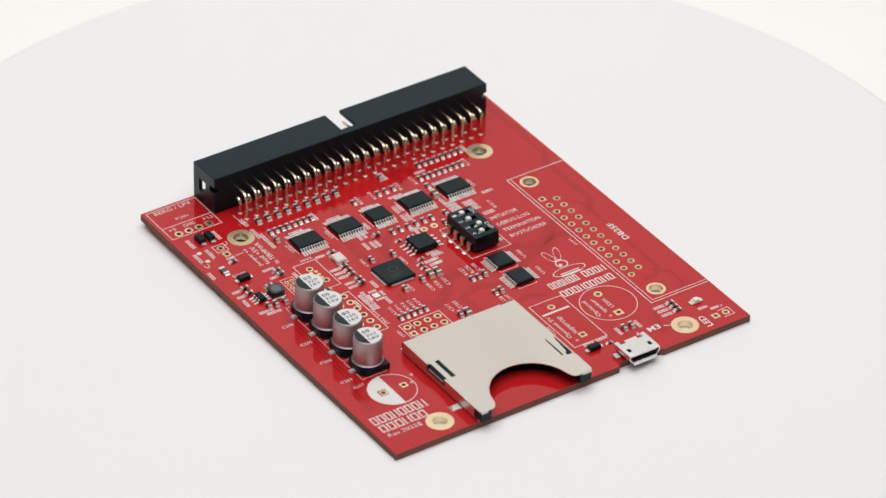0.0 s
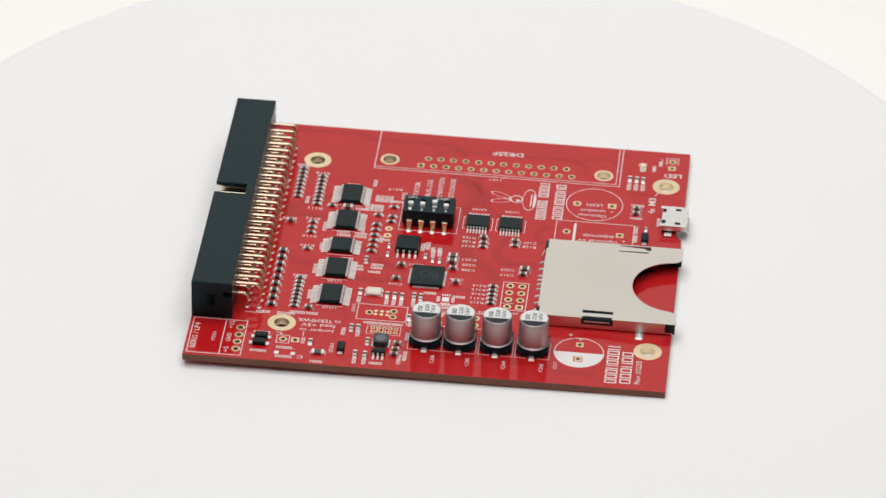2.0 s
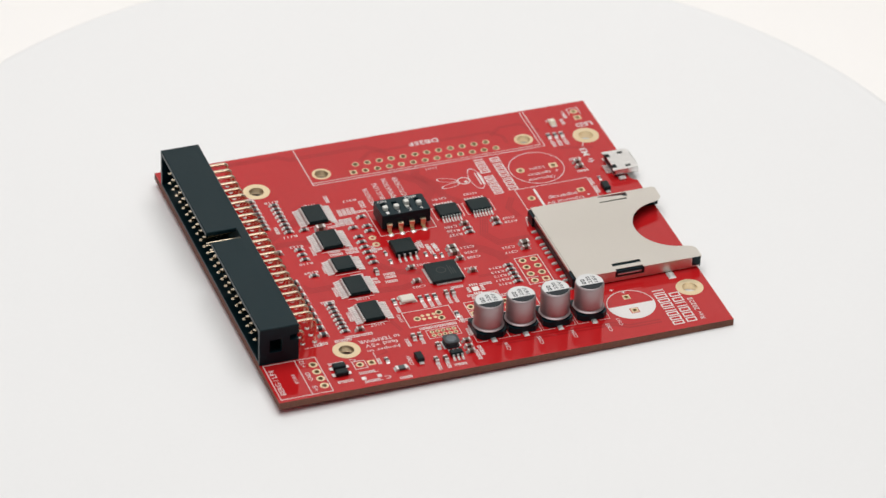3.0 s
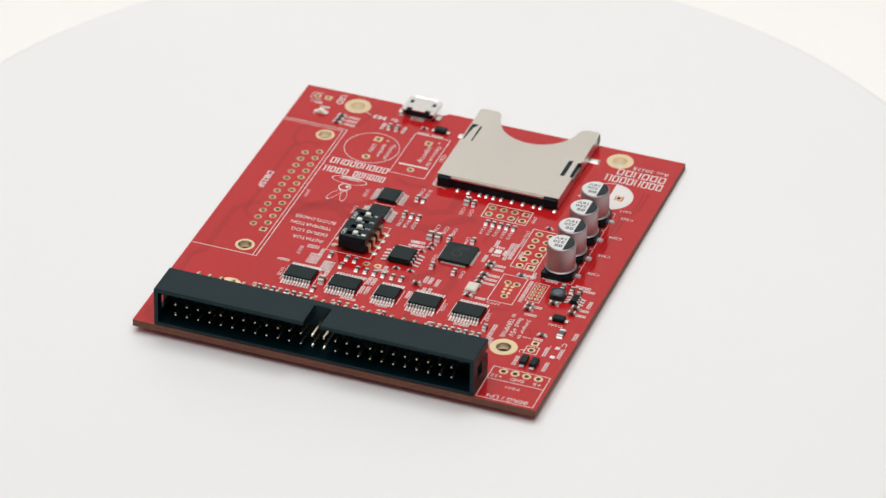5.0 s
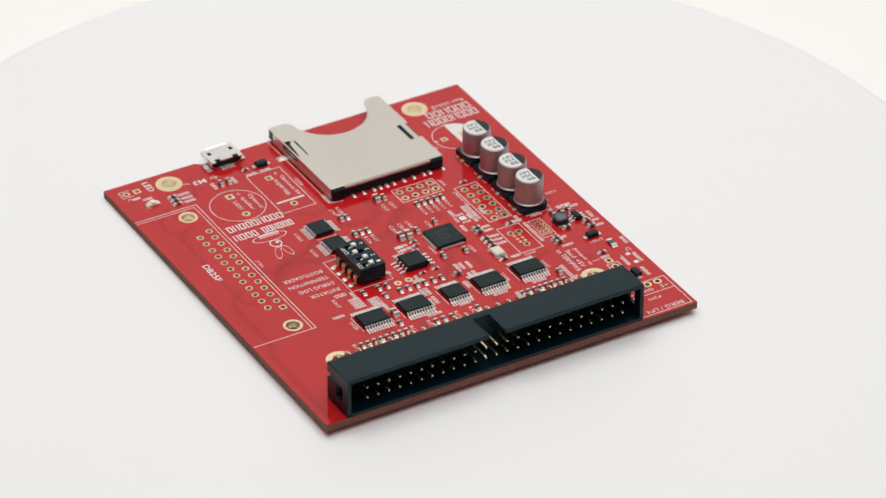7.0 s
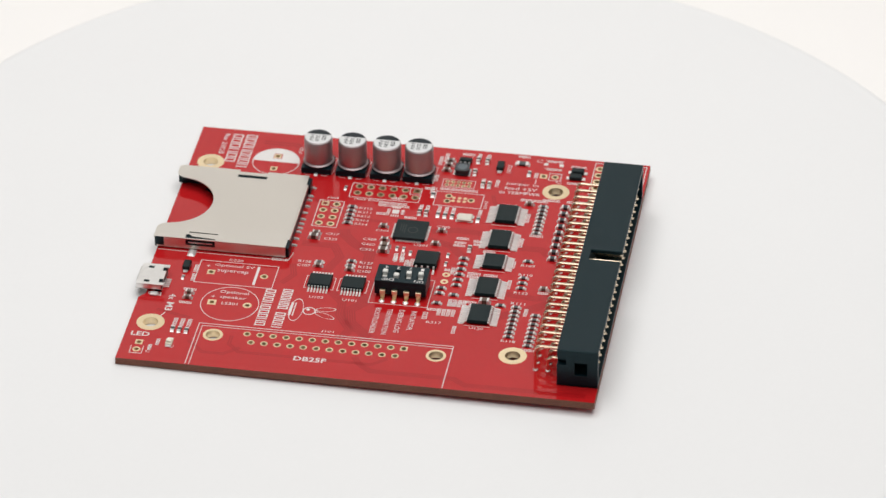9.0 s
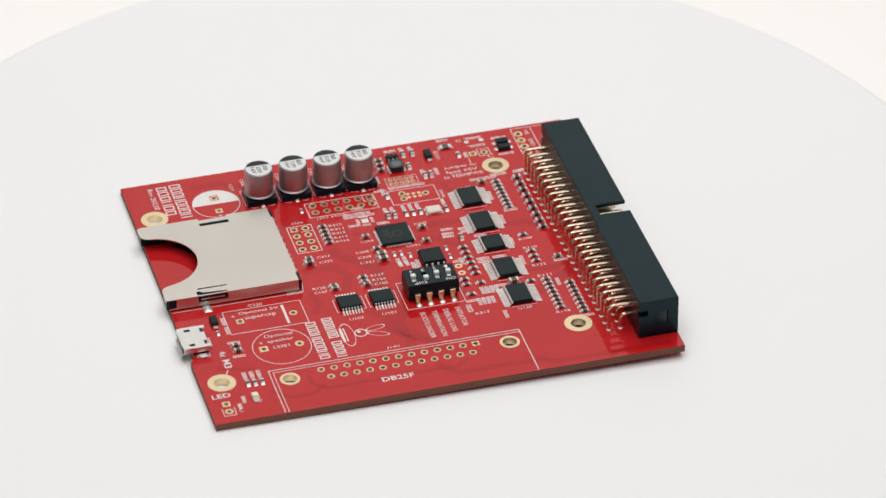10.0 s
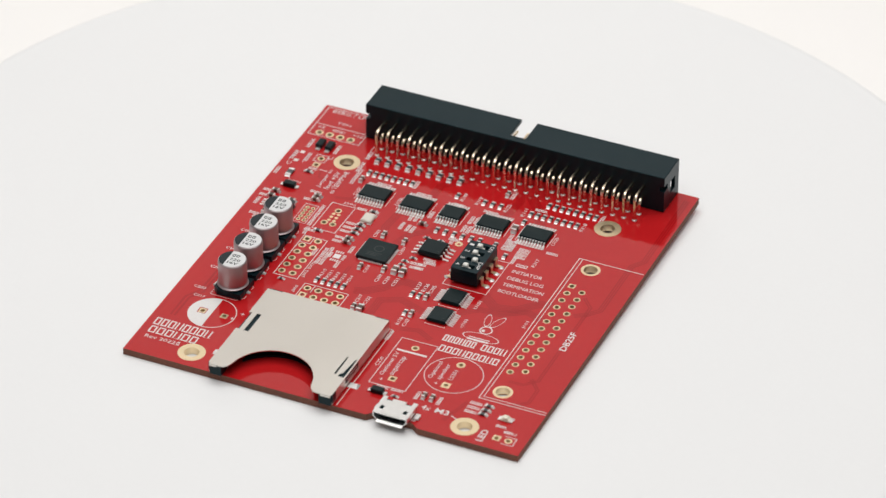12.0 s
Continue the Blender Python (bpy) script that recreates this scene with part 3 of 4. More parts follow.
def two_terminal(kind, x, y, along):
    """A small chip part with a solder-covered cap at each end; along: the axis of its length."""
    L, W, H, mat = {"r": (1.6, 0.82, 0.45, R_BODY), "c": (1.6, 0.85, 0.8, C_BODY), "R": (2.6, 1.3, 0.55, R_BODY),
                    "C": (2.0, 1.25, 1.0, C_BODY), "d": (2.7, 1.55, 1.1, EPOXY), "s": (1.1, 0.6, 0.4, R_BODY), "f": (1.7, 1.1, 0.75, FERRITE)}[kind]
    name = {"r": "resistor", "c": "ceramic_capacitor", "R": "resistor", "C": "ceramic_capacitor", "d": "diode", "s": "resistor", "f": "ferrite_bead"}[kind]
    if kind not in CHIP_MESH:
        bm = bmesh.new()
        k = L * (0.26 if kind != "d" else 0.5)
        box(bm, -k, k, -W / 2, W / 2, 0.06, H, 0.05 if kind != "d" else 0.14)
        body = mesh_of(name, bm, mat)
        bm = bmesh.new()
        if kind == "d":
            box(bm, L / 2 - 0.1, L / 2 + 0.75, -W * 0.32, W * 0.32, 0.03, 0.28, 0.06)
        else:
            box(bm, L * 0.255, L / 2, -W / 2 - 0.01, W / 2 + 0.01, 0.05, H + 0.015, 0.06)
            h = H * 0.75
            vs = [bm.verts.new(p) for p in ((L / 2 - 0.05, -W / 2, 0.02), (L / 2 + 0.36, -W / 2 - 0.03, 0.02), (L / 2 + 0.36, W / 2 + 0.03, 0.02),
                                           (L / 2 - 0.05, W / 2, 0.02), (L / 2 - 0.05, -W / 2.3, h), (L / 2 + 0.05, -W / 2.3, h * 0.6), (L / 2 + 0.3, -W / 2.2, 0.09),
                                           (L / 2 + 0.3, W / 2.2, 0.09), (L / 2 + 0.05, W / 2.3, h * 0.6), (L / 2 - 0.05, W / 2.3, h))]
            for q in ((0, 3, 2, 1), (4, 5, 8, 9), (5, 6, 7, 8), (6, 1, 2, 7), (0, 4, 9, 3), (0, 1, 6, 5, 4), (3, 9, 8, 7, 2)):
                bm.faces.new([vs[i] for i in q])
        CHIP_MESH[kind] = body, mesh_of("terminal", bm, TIN)
    body, cap = CHIP_MESH[kind]
    ob = part(name, body, None, board, "", (x, y, 0), 0 if along == "x" else 90)
    part("terminal", cap, None, ob)
    part("terminal", cap, None, ob, "", (0, 0, 0), 180)
    return ob


def column(kind, x0, x1, y, n, along="y"):
    for i in range(n):
        two_terminal(kind, x0 + (x1 - x0) * i / (n - 1), y, along)


# termination networks behind the header
column("f", -24.7, -5.0, 41.25, 9)
column("r", -24.6, -14.3, 36.45, 8)
column("r", 16.2, 27.1, 40.83, 8)
column("r", 13.8, 24.5, 36.35, 8)
column("r", 2.9, 6.7, 36.3, 3)
column("r", -2.35, 7.65, 22.65, 6)
column("r", -18.1, -11.9, -4.3, 5)
for kind, x, y, along in (
        ("r", -3.4, 36.3, "y"), ("c", 6.45, 41.1, "y"), ("c", -25.0, 33.35, "y"), ("r", 13.6, 33.0, "y"), ("C", 12.95, 29.5, "y"),
        ("r", 14.8, 19.65, "y"), ("r", 11.1, 19.6, "y"), ("r", 9.2, 19.7, "y"), ("r", 11.3, 22.65, "y"), ("c", -6.0, 23.3, "x")):
    two_terminal(kind, x, y, along)
# round the processor and the memory
for kind, x, y, along in (
        ("s", 0.1, 19.15, "x"), ("s", -3.1, 19.1, "x"), ("c", -6.8, 15.75, "y"), ("c", -11.9, 16.3, "y"), ("s", -2.7, 11.05, "x"),
        ("s", -3.9, 9.4, "x"), ("s", -4.0, 7.9, "x"), ("C", -2.5, 5.15, "y"), ("C", -4.3, 5.2, "y"), ("c", -6.65, 4.75, "y"), ("c", -11.7, 3.65, "y"),
        ("c", 5.6, -0.65, "y"), ("r", 4.0, -0.8, "y"), ("r", 2.4, -0.75, "y"), ("c", 5.2, -7.5, "y"), ("r", 3.75, -7.5, "y"),
        ("C", -5.3, -10.4, "y"), ("c", -6.9, -10.15, "y"), ("s", -25.2, -7.1, "x")):
    two_terminal(kind, x, y, along)
# power corner
for kind, x, y, along in (
        ("d", -36.6, 41.8, "y"), ("d", -38.85, 41.95, "y"), ("r", -36.95, 31.5, "x"), ("R", -40.5, 29.5, "y"), ("d", -38.4, 24.95, "x"),
        ("c", -40.2, 21.8, "x"), ("c", -40.3, 19.75, "x"), ("c", -35.4, 19.75, "x"), ("c", -35.4, 13.5, "y"), ("c", -37.5, 13.7, "y"), ("c", -39.2, 13.8, "y"),
        ("c", -31.0, 23.6, "x"), ("c", -31.0, 22.2, "x"), ("r", -17.5, 23.25, "x"), ("r", -18.0, 17.55, "x"), ("r", -18.0, 15.95, "x"), ("r", -18.1, 14.4, "x"),
        ("c", -18.1, 11.85, "x"), ("c", -18.2, 10.4, "x"), ("r", -25.6, 12.1, "x")):
    two_terminal(kind, x, y, along)
# beside the sockets
for kind, x, y, along in (
        ("c", 19.3, -32.45, "y"), ("c", 21.1, -32.45, "y"), ("d", 9.9, -34.9, "x"), ("s", 13.8, -34.95, "x"),
        ("r", 32.65, -33.15, "x"), ("r", 32.72, -31.7, "x"), ("r", 32.8, -30.2, "x")):
    two_terminal(kind, x, y, along)


def bare_pad(x, y, lx, ly, mat=None, parent=None):
    bm = bmesh.new()
    box(bm, -lx / 2, lx / 2, -ly / 2, ly / 2, 0.0, 0.06, 0.02)
    part("solder_pad", bm, mat or TIN, board, "", (x, y, 0))


for y in (38.0, 34.6):
    bare_pad(-41.45, y, 1.0, 0.95)


def crystal():
    bm = bmesh.new()
    box(bm, -1.25, 1.25, -1.6, 1.6, 0.05, 0.62, 0.08)
    box(bm, -1.05, 1.05, -1.4, 1.4, 0.6, 0.75, 0.06)
    ob = part("crystal", bm, CRYSTAL, board, "pale beige metal-lidded crystal", (-17.5, 20.4, 0))
    bm = bmesh.new()
    for sx in (-1, 1):
        for sy in (-1, 1):
            box(bm, sx * 0.85 - 0.5, sx * 0.85 + 0.5, sy * 1.35 - 0.55, sy * 1.35 + 0.55, 0.01, 0.1)
    part("terminal", bm, TIN, ob)


crystal()


def inductor():
    bm = bmesh.new()
    o = [(-1.6, -1.1), (-1.1, -1.6), (1.1, -1.6), (1.6, -1.1), (1.6, 1.1), (1.1, 1.6), (-1.1, 1.6), (-1.6, 1.1)]
    prism(bm, o, 0.1, 0.4)
    prism(bm, [(x * 0.86, y * 0.86) for x, y in o], 0.4, 1.2)
    prism(bm, o, 1.2, 1.5)
    ob = part("inductor", bm, FERRITE, board, "dark grey wound power inductor", (-35.4, 16.95, 0))
    bm = bmesh.new()
    prism(bm, circle(0, 0, 1.15, 20), 1.49, 1.56, taper=circle(0, 0, 1.0, 20))
    part("drum_top", bm, DRUM, ob)
    for sy in (-1, 1):
        bm = bmesh.new()
        box(bm, -1.35, 1.35, -0.5, 0.5, 0.02, 0.22, 0.05)
        part("terminal", bm, TIN, ob, "", (0, sy * 1.4, 0))


inductor()
chip("regulator_chip", -39.25, 17.05, 1.65, 2.9, 1.1, 3, 0.95, 0.75, False, "small black regulator chip with six leads", 0.42)


def led_lamp():
    bm = bmesh.new()
    box(bm, -1.0, 1.0, -0.7, 0.7, 0.05, 0.5, 0.05)
    box(bm, -0.6, 0.6, -0.62, 0.62, 0.5, 0.95, 0.15)
    ob = part("indicator_lamp", bm, LED_LENS, board, "unlit pale surface-mount indicator lamp", (37.6, -32.8, 0))
    for s in (-1, 1):
        bm = bmesh.new()
        box(bm, -0.45, 0.45, -0.6, 0.6, 0.02, 0.25, 0.05)
        part("terminal", bm, TIN, ob, "", (s * 1.15, 0, 0))


led_lamp()

# empty footprints: small square chip, debug connectors
bare_pad(-17.9, 5.2, 1.5, 1.5)
for k in range(4):
    for i in range(4):
        p = Matrix.Rotation(radians(90 * k), 3, "Z") @ Vector(((i - 1.5) * 0.5, 1.55, 0))
        bare_pad(-17.9 + p.x, 5.2 + p.y, *((0.28, 0.75) if k % 2 == 0 else (0.75, 0.28)))
for i in range(3):
    for x in (-25.2, -24.0):
        bm = bmesh.new()
        prism(bm, circle(0, 0, 0.42, 16), 0, 0.05)
        part("test_pad", bm, GOLD, board, "", (x, 16.75 + 1.24 * i, 0))
for x, y in ((6.6, 19.9), (4.0, 19.9)):
    bm = bmesh.new()
    ring(bm, 0, 0, 0.35, 0.85, 0, 0.05, 20)
    part("test_pad", bm, GOLD, board, "", (x, y, 0))


# ---- copper runs that show faintly through the mask ----
def run(points, n=1, gap=0.5, w=0.32):
    """A bundle of n parallel copper runs, each a low ridge under the mask."""
    for k in range(n):
        off = (k - (n - 1) / 2) * gap
        bm = bmesh.new()
        ribbon(bm, points, w, -0.02, 0.006, False, off)
        part("copper_run", bm, TRACE, board)


run([(36.0, 12.8), (38.5, 10.0), (38.5, -18.0), (36.0, -20.5), (33.0, -20.5)], 2)
run([(42.6, 55.0), (42.6, 30.0), (40.8, 27.5), (40.8, 10.0), (38.8, 7.5), (36.4, 6.0)], 3)
run([(13.6, 3.0), (17.0, 4.5), (20.0, 2.0), (24.5, 3.0), (28.5, 7.0), (31.0, 7.4)], 5)
run([(14.0, -3.0), (17.5, 0.0), (22.0, 0.2), (27.0, 3.2), (31.0, 1.8)], 4)
run([(8.2, 0.0), (5.5, 2.6), (-1.5, 2.6), (-4.5, -1.5), (-7.5, -4.0), (-9.5, -4.5)], 5)
run([(8.0, -6.0), (1.0, -3.5), (-3.0, -5.5), (-3.0, -12.5)], 4)
run([(-13.8, 3.0), (-13.8, -2.0), (-20.0, -13.0)], 2)
run([(-8.4, 33.5), (-8.4, 38.5), (-2.0, 44.0)], 4)
run([(-21.0, 33.0), (-21.5, 38.0)], 4)
run([(17.5, 33.0), (14.6, 38.5), (11.0, 43.0)], 5)
run([(9.0, 33.0), (9.8, 40.0), (8.6, 43.0)], 4)
run([(-1.0, 25.4), (-3.5, 22.0), (-7.0, 19.0), (-8.5, 14.2)], 4)
run([(-12.5, 25.0), (-13.0, 19.5), (-11.5, 14.2)], 4)
run([(-38.0, 8.0), (-38.6, -18.0), (-40.4, -21.0), (-40.4, -28.0)], 2, 0.9, 0.5)
run([(-27.6, 25.0), (-24.0, 26.0), (-23.2, 29.0)], 2)
run([(5.0, -13.0), (9.0, -12.0), (12.5, -14.0)], 3)
run([(36.9, -18.0), (39.6, -21.0), (39.6, -25.5), (36.0, -29.0)], 2)
run([(26.0, -38.0), (28.0, -30.5)], 2)
run([(-30.0, 30.5), (-34.0, 30.5), (-34.8, 33.0)], 1, 0.5, 0.4)


# ---- white print ----
Z0, Z1 = 0.004, 0.03


def outline(pts, w=0.2, closed=True, name="printed_outline"):
    bm = bmesh.new()
    ribbon(bm, pts, w, Z0, Z1, closed)
    return part(name, bm, SILK, board)


def frames(bm, length, height, n, k):
    """A printed strip of plain upright frames and posts, one to a character, on one hairline."""
    step, hair = length / n, 0.05
    edge, holes = [(length, 0), (0, 0)][::-1], []
    for i in reversed(range(n)):
        a, w = i * step, step * 0.78
        if i % 4 == 3:
            edge += [(a + w, hair), (a + w, height), (a + w - k, height), (a + w - k, hair), (a + k, hair), (a + k, height), (a, height), (a, hair)]
        else:
            edge += [(a + w, hair), (a + w, height), (a, height), (a, hair)]
            holes.append(rect(a + k, a + w - k, k, height - k))
    edge = [(0, 0), (length, 0), (length, hair)] + edge[2:-1] if edge[-1][0] < 1e-6 else edge
    plate(bm, edge, holes, Z0, Z1, 0, 0, 0)


def bars(x, y, length, height, n, turn=0.0, name="printed_mark"):
    """Print too small to read."""
    bm = bmesh.new()
    frames(bm, length * 1.05, height * 1.05, n, 0.16)
    part(name, bm, SILK, board, "", (x, y, 0), turn)


# maker's name and logo: solid blocks and plain shapes
def blocks(x, y, length, height, n):
    bm = bmesh.new()
    frames(bm, length, height, n, 0.29)
    part("printed_mark", bm, SILK, board, "white printed maker mark in plain blocks", (x, y, 0))


blocks(-42.8, -32.5, 13.3, 2.5, 8)
blocks(-42.6, -35.4, 11.4, 2.3, 6)
text("Rev 2022", -42.4, -37.3, 7.0, 1.1)
bars(-35.1, -37.3, 0.7, 1.1, 1)
blocks(14.6, -13.1, 7.5, 2.2, 6)
blocks(23.2, -13.1, 5.8, 2.2, 4)
blocks(15.2, -16.7, 13.6, 2.2, 9)


def logo():
    bm = bmesh.new()
    ring(bm, 21.7, -9.1, 3.85, 4.1, Z0, Z1, 40, 0.36)
    ring(bm, 21.7, -6.3, 1.15, 1.4, Z0, Z1, 28, 1.0)
    ring(bm, 20.7, -2.9, 1.95, 2.2, Z0, Z1 - 0.004, 28, 0.34, turn=100)
    ring(bm, 22.9, -2.8, 2.15, 2.4, Z0, Z1 - 0.008, 28, 0.32, turn=68)
    prism(bm, circle(21.2, -6.6, 0.4, 14), Z0, Z1)
    bar(bm, 19.3, -9.5, 23.8, -9.5, 0.25, Z0, Z1 - 0.006)
    bar(bm, 19.3, -10.2, 23.6, -10.2, 0.5, Z0, Z1 - 0.006)
    part("printed_logo", bm, SILK, board, "white printed emblem of plain ovals")


logo()

# switch legend
text("INITIATOR", 18.3, 14.95, 6.9, 1.15)
text("DEBUG LOG", 18.3, 12.35, 8.2, 1.15)
text("TERMINATION", 18.3, 9.85, 9.3, 1.15)
text("BOOTLOADER", 18.3, 7.35, 9.3, 1.15)
outline(rect(6.6, 16.6, 5.35, 17.9), 0.13)
bars(18.2, 17.4, 2.6, 1.0, 3)
# large connector outline
outline([(44.3, 25.65), (29.55, 25.65), (29.55, -28.1), (44.3, -28.1)], 0.17, False)
outline([(30.35, 25.6), (30.35, -27.3), (44.3, -27.3)], 0.14, False)
text("DB25F", 39.6, -6.3, 6.8, 1.5, 90, bold=0.015)
text("J101", 28.9, -2.5, 2.7, 0.85, 90)
text("LED", 36.0, -41.4, 3.9, 1.5, 90, bold=0.015)
text("4x", 20.2, -36.4, 1.9, 1.5)
text("M3", 23.2, -36.4, 3.0, 1.6, bold=0.015)
outline([(26.9, -36.0), (28.4, -36.7)], 0.2, False)
outline([(39.6, -40.35), (42.2, -40.35), (42.2, -37.8), (39.6, -37.8)], 0.15, False)
text("C", 41.6, -37.1, 0.9, 0.9, 90)
bars(38.8, -36.9, 1.8, 0.7, 4, 0)
text("C", 39.3, -31.7, 1.0, 0.9, 180)
bars(36.5, -35.6, 2.2, 0.7, 4, 0)
for y in (-33.2, -31.7, -30.2):
    bars(28.6, y - 0.4, 2.6, 0.8, 4)
# speaker and supercap places
bm = bmesh.new()
ring(bm, 21.85, -23.25, 6.04, 6.19, Z0, Z1, 72)
part("printed_outline", bm, SILK, board, "white printed circle")
text("Optional", 18.35, -26.1, 6.1, 1.25, 90)
text("speaker", 20.2, -25.8, 5.6, 1.25, 90)
text("LS301", 22.2, -25.0, 3.4, 0.95, 90)
text("+", 20.0, -27.6, 0.8, 0.8, 90)
outline(rect(6.75, 14.95, -32.4, -15.65), 0.15)
bm = bmesh.new()
bar(bm, 7.7, -19.75, 13.9, -19.75, 0.55, Z0, Z1)
part("printed_mark", bm, SILK, board)
text("Optional 5V", 8.75, -29.2, 8.6, 1.2, 90)
text("supercap", 10.8, -28.3, 6.7, 1.2, 90)
text("C220", 6.25, -26.6, 3.1, 0.85, 90)
text("+", 9.1, -30.9, 0.8, 0.8, 90)
# half-filled capacitor place
bm = bmesh.new()
ring(bm, -33.1, -24.1, 5.05, 5.22, Z0, Z1, 64)
part("printed_outline", bm, SILK, board, "white printed circle")
bm = bmesh.new()
plate(bm, circle(-33.1, -24.1, 5.05, 40, 90, 270, False), [rect(-36.3, -34.4, -25.0, -23.1)], Z0, Z1 - 0.004, 0, 0, 0)
part("printed_half_disc", bm, SILK, board, "solid white printed half circle")
text("+", -28.9, -24.6, 0.9, 0.9)
text("+", -27.5, -22.4, 0.9, 0.9)
text("C217", -39.6, -19.9, 2.6, 0.75)
for y, w in ((-16.7, "C203"), (-8.9, "C204"), (-1.4, "C205"), (5.9, "C206")):
    text(w, -40.9, y - 0.4, 2.7, 0.8)
for cy in (7.85, 0.72, -6.9, -14.5):
    outline([(-36.5, cy - 1.2), (-36.5, cy - 3.55), (-30.6, cy - 3.55), (-29.2, cy - 2.2), (-29.2, cy - 1.2)], 0.09, False)
    outline([(-36.5, cy + 1.2), (-36.5, cy + 3.55), (-30.6, cy + 3.55), (-29.2, cy + 2.2), (-29.2, cy + 1.2)], 0.09, False)
# power connector and jumper
outline(rect(-43.6, -31.3, 45.3, 56.5), 0.16)
outline([(-43.6, 49.75), (-31.3, 49.75)], 0.16, False)
text("BERG / LP4", -42.1, 54.9, 8.9, 1.15)
text("P201", -39.0, 51.2, 3.0, 0.75)
text("+5", -42.7, 48.0, 1.8, 1.0)
text("GND", -39.0, 48.0, 3.0, 1.0)
text("+12", -34.2, 48.0, 2.5, 1.0)
text("Jumper to", -32.0, 27.0, 7.3, 1.15, 90)
text("feed +5V", -30.3, 27.0, 7.1, 1.15, 90)
text("to TERMPWR", -28.6, 26.0, 9.0, 1.15, 90)
outline([(-35.2, 33.3), (-33.3, 33.3)], 0.16, False)
outline(rect(-38.0, -35.3, 35.95, 38.55), 0.15)
outline([(-39.9, 38.3), (-39.9, 34.3)], 0.13, False)
outline([(-43.0, 38.3), (-43.0, 34.3)], 0.13, False)
text("C", -34.3, 37.6, 1.3, 1.1, 90)
text("C", -41.9, 32.4, 1.3, 1.1, 90)
# expansion places
outline(rect(-27.6, -22.1, -5.85, 9.45), 0.16)
outline([(-25.1, 9.4), (-25.1, 7.0), (-27.5, 7.0)], 0.14, False)
outline(rect(-19.9, -9.8, -11.75, -6.4), 0.16)
outline([(-17.5, -6.5), (-17.5, -9.1)], 0.14, False)
outline([(-21.8, 23.1), (-27.3, 23.1), (-27.3, 12.7), (-21.9, 12.7)], 0.16, True)
outline(rect(-32.3, -29.3, 13.4, 20.4), 0.12)
text("J303 EXP1", -20.9, -4.7, 6.3, 0.9, 90)
text("J305", -20.6, -10.4, 2.6, 0.8, 90)
for i, w in enumerate(("R315", "R311", "R312", "R313", "R314")):
    text(w, -17.75 + 1.55 * i, -2.75, 2.8, 0.75, 90)
text("C317", -6.9, -8.2, 2.9, 0.8, 90)
text("C322", -5.0, -8.2, 2.9, 0.8, 90)
text("C304", -9.9, 2.2, 2.8, 0.75, 90)
text("C308", -6.2, 0.1, 2.9, 0.8, 90)
text("C320", -4.3, 0.1, 2.9, 0.8, 90)
text("C321", -2.3, 0.1, 3.0, 0.8, 90)
text("R127", 2.8, 1.0, 2.9, 0.85, 90)
text("R126", 4.4, 1.0, 2.9, 0.85, 90)
text("C105", 6.0, 1.0, 2.9, 0.85, 90)
text("R128", 4.2, -12.0, 2.8, 0.85, 90)
text("C107", 5.7, -12.0, 2.8, 0.85, 90)
text("U103", 16.9, -7.3, 3.0, 0.8, 90)
text("U101", 16.9, -0.2, 3.0, 0.8, 90)
text("C303", -13.3, 14.9, 2.8, 0.75, 90)
text("U301", -5.7, 11.2, 2.9, 0.75, 90)
text("R317", 22.1, 18.6, 3.1, 0.8, 90)
for words, x, y, turn in (("U120", 22.8, 27.7, 90), ("U106", -13.9, 27.7, 90), ("U107", -23.7, 27.7, 90), ("R110", 1.9, 35.0, 90), ("R122", 8.6, 35.0, 90),
                          ("R109", -1.6, 35.0, 90), ("R111", 12.6, 35.0, 90), ("R118", 26.3, 35.0, 90), ("J302", -25.0, 23.5, 0), ("D201", -39.8, 26.5, 0)):
    text(words, x, y, 3.0, 0.85, turn)
# print too small to read
for y in (17.5, 15.95, 14.4, 11.85, 10.4, 23.3):
    bars(-21.4, y - 0.4, 2.2, 0.75, 4)
for x, y, n, turn in ((-27.0, 41.2, 4, 90), (-27.0, 36.0, 5, 90), (28.9, 39.5, 4, 90), 
                      (8.0, 40.0, 4, 90), (-13.0, 35.1, 4, 90), (-26.3, 31.2, 8, 90), (3.3, 27.8, 4, 90)):
    bars(x, y, n * 0.72, 0.8, n, turn)
for x, y, n, turn in ((16.5, 21.2, 4, 0), (16.5, 20.2, 4, 0), (16.5, 22.2, 4, 0), (16.5, 23.2, 4, 0), (12.8, 24.0, 4, 0), (12.8, 22.9, 4, 0),
                      (12.8, 21.9, 4, 0), (12.8, 25.0, 4, 0), (-8.0, 19.7, 4, 90), (-6.9, 19.6, 4, 90), (-9.0, 23.6, 5, 90), (-7.8, 23.8, 4, 90),
                      (-4.0, 25.3, 4, 0), (1.2, 20.6, 4, 0), (-1.0, 9.3, 3, 0), (-1.0, 7.9, 3, 0), (0.4, 10.9, 3, 0)):
    bars(x, y, n * 0.62, 0.75, n, turn)
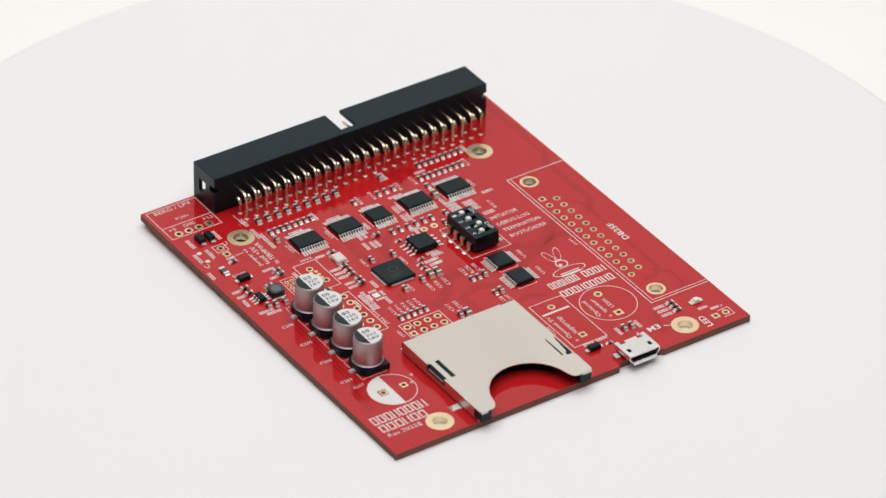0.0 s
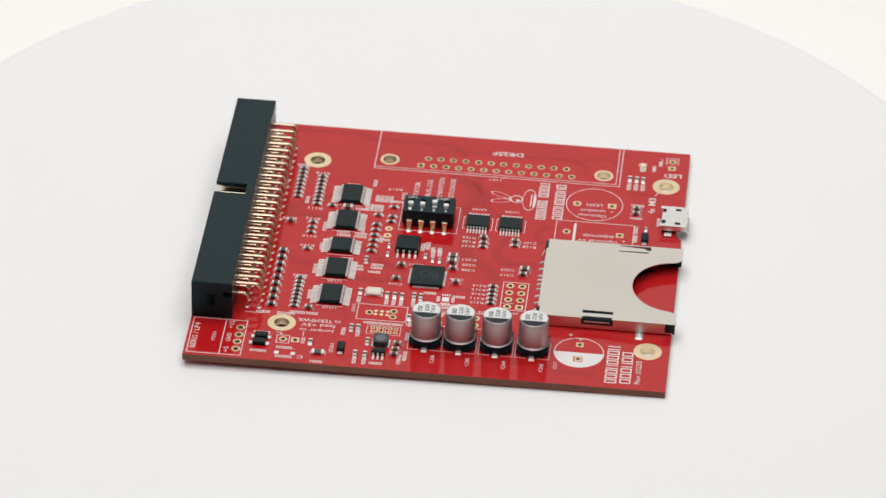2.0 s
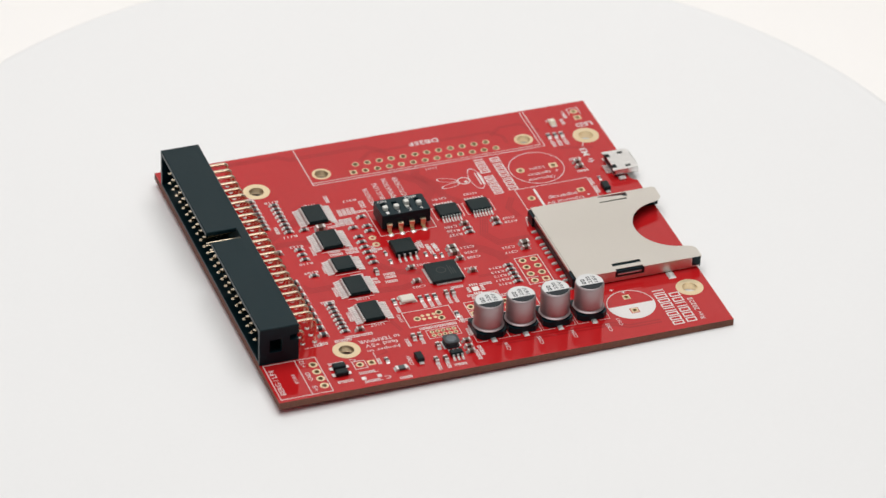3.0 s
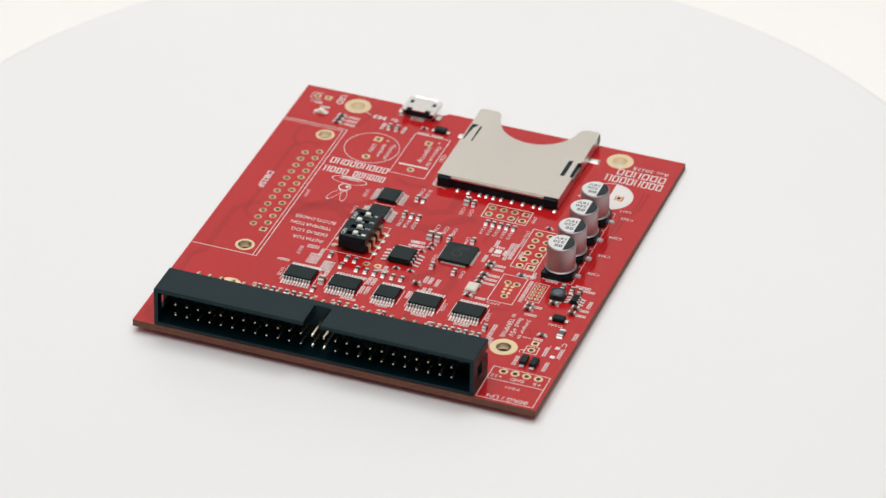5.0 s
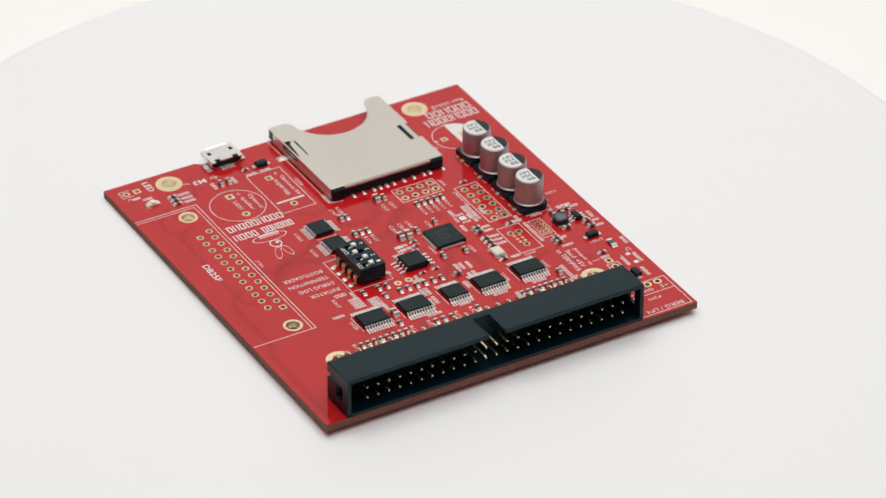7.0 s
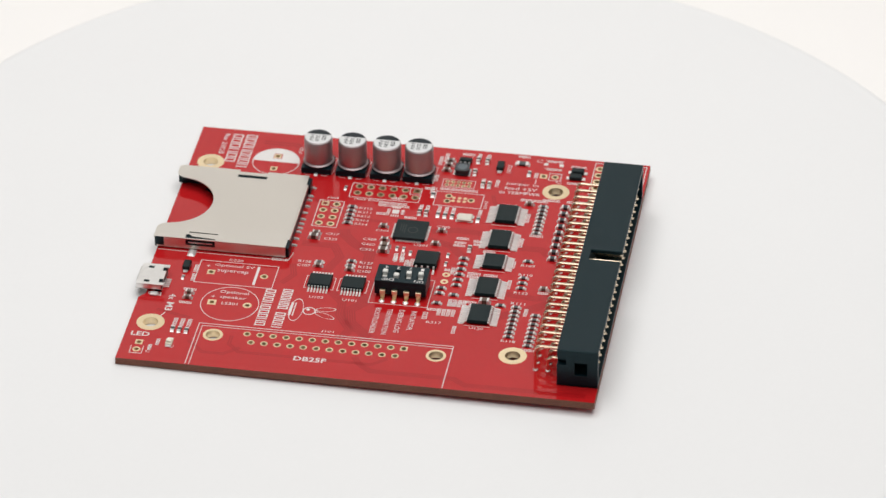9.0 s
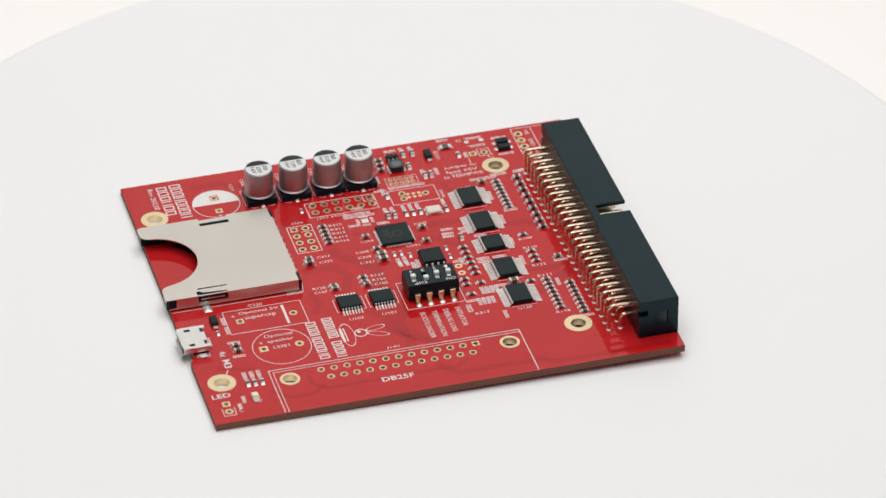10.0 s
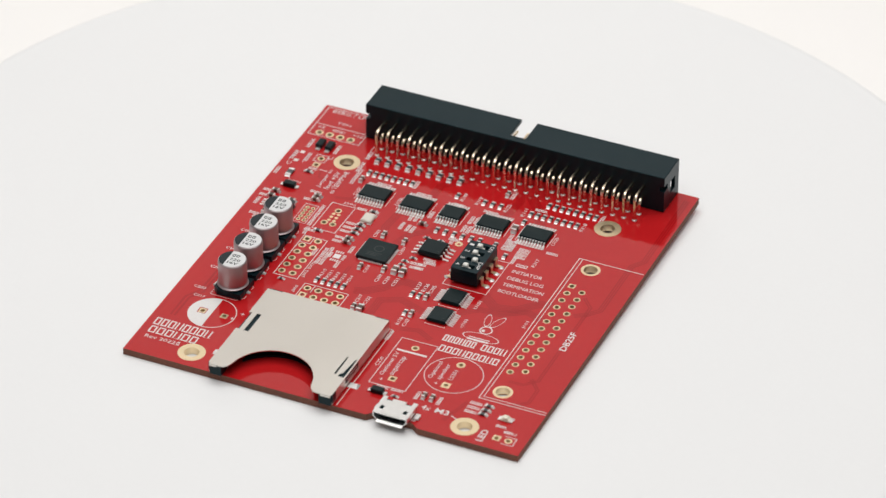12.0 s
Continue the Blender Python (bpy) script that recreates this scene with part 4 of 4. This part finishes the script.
for x, y, n, turn in ((-15.7, 7.4, 4, 90), (-19.6, 1.0, 10, 90), (-20.6, 1.0, 9, 90), (-33.5, 24.8, 4, 0), (-33.6, 21.7, 4, 0), (-33.3, 10.6, 5, 0),
                      (-43.2, 21.4, 3, 0), (-43.2, 19.4, 3, 0), (-42.2, 16.0, 4, 90), (-43.2, 28.2, 4, 90), (-37.6, 32.7, 3, 0),
                      (-39.2, 35.0, 5, 90), (-40.9, 40.2, 5, 90), (-34.4, 40.2, 5, 90), (-42.3, 34.8, 5, 90), (-28.0, 13.2, 12, 90), (-28.7, 11.3, 4, 0),
                      (18.2, -33.9, 4, 90), (23.1, -33.9, 4, 90), (12.0, -33.2, 4, 0), (8.7, -33.3, 4, 0), (20.8, -41.0, 4, 90), (4.4, -17.7, 5, 90)):
    bars(x, y, n * 0.66, 0.75, n, turn)
for x, y, n, turn in ((13.9, 38.2, 4, 0), (22.3, 24.3, 4, 0), (4.4, 25.0, 4, 0), (3.9, 33.2, 5, 0), (-12.0, 33.4, 5, 0), (-21.5, 33.4, 5, 0), (-3.2, 33.0, 4, 0),
                      (-27.6, 9.9, 4, 90), (-33.6, 11.4, 4, 0), (-40.9, 11.2, 5, 0), (-42.2, 12.3, 5, 0), (-22.6, 3.4, 4, 90), (-16.3, 1.2, 4, 90),
                      (-9.6, 19.9, 4, 90), (-5.4, 26.2, 4, 90), (2.6, 19.2, 4, 90), (17.4, 17.9, 4, 90), (14.6, 25.4, 4, 0), (18.6, 25.4, 4, 0)):
    bars(x, y, n * 0.66, 0.75, n, turn)
for x, y, turn in ((-2.7, 9.1, 0), (-2.3, 7.7, 0), (-0.7, 11.5, 0), (-0.1, 10.4, 0), (3.1, 24.3, 90), (4.2, 24.3, 90), (4.5, 28.1, 90), (13.6, 25.1, 90), (14.3, 22.2, 90), (15.3, 21.9, 90)):
    bars(x, y, 2.7, 0.8, 4, turn)
# chip end marks
for cx, cl in LOGIC:
    for s in (-1, 1):
        e = cx + s * (cl / 2 + 0.4)
        outline([(e, 26.4), (e, 32.0)], 0.12, False)
for cy in (1.15, -5.95):
    for s in (-1, 1):
        e = cy + s * 3.1
        outline([(8.9, e - s * 0.45), (8.9, e), (13.4, e), (13.4, e - s * 0.45)], 0.12, False)
outline([(4.1, -14.2), (4.1, -42.4)], 0.15, False)
outline([(4.1, -14.2), (1.0, -13.6)], 0.15, False)
outline([(21.1, -39.4), (21.1, -38.3), (20.0, -38.3)], 0.13, False)
outline([(-27.9, 46.3), (-27.9, 42.6), (-26.6, 42.6)], 0.13, False)
# switch legend on its top
switch = bpy.data.objects["option_switch"]
text("ON", 12.95, 16.6, 2.0, 0.85, 270, "printed_text", switch, 4.1)
text("DIP", 12.95, 10.3, 2.6, 0.85, 270, "printed_text", switch, 4.1)
for k, y in enumerate((8.05, 10.59, 13.13, 15.67)):
    text(str(4 - k), 8.45, y + 0.35, 0.65, 0.95, 270, "printed_text", switch, 4.1)


# ---- what moves ----
def motions():
    """The turntable turns at an even pace and carries the board, whose header side rests on its solder tails."""
    lay = pose(0.009066, -0.009212, 0.00224, 0, 0, 33.9235) @ pose(0, 0, 0, 0.8634, -0.0541, 0)
    times = [i / 10 for i in range(121)]
    walk(turntable, [(t, pose(0, 0, 0, 0, 0, 25.1887 * t)) for t in times])
    walk(board, [(t, pose(0, 0, 0, 0, 0, 25.1887 * t) @ lay) for t in times])


motions()
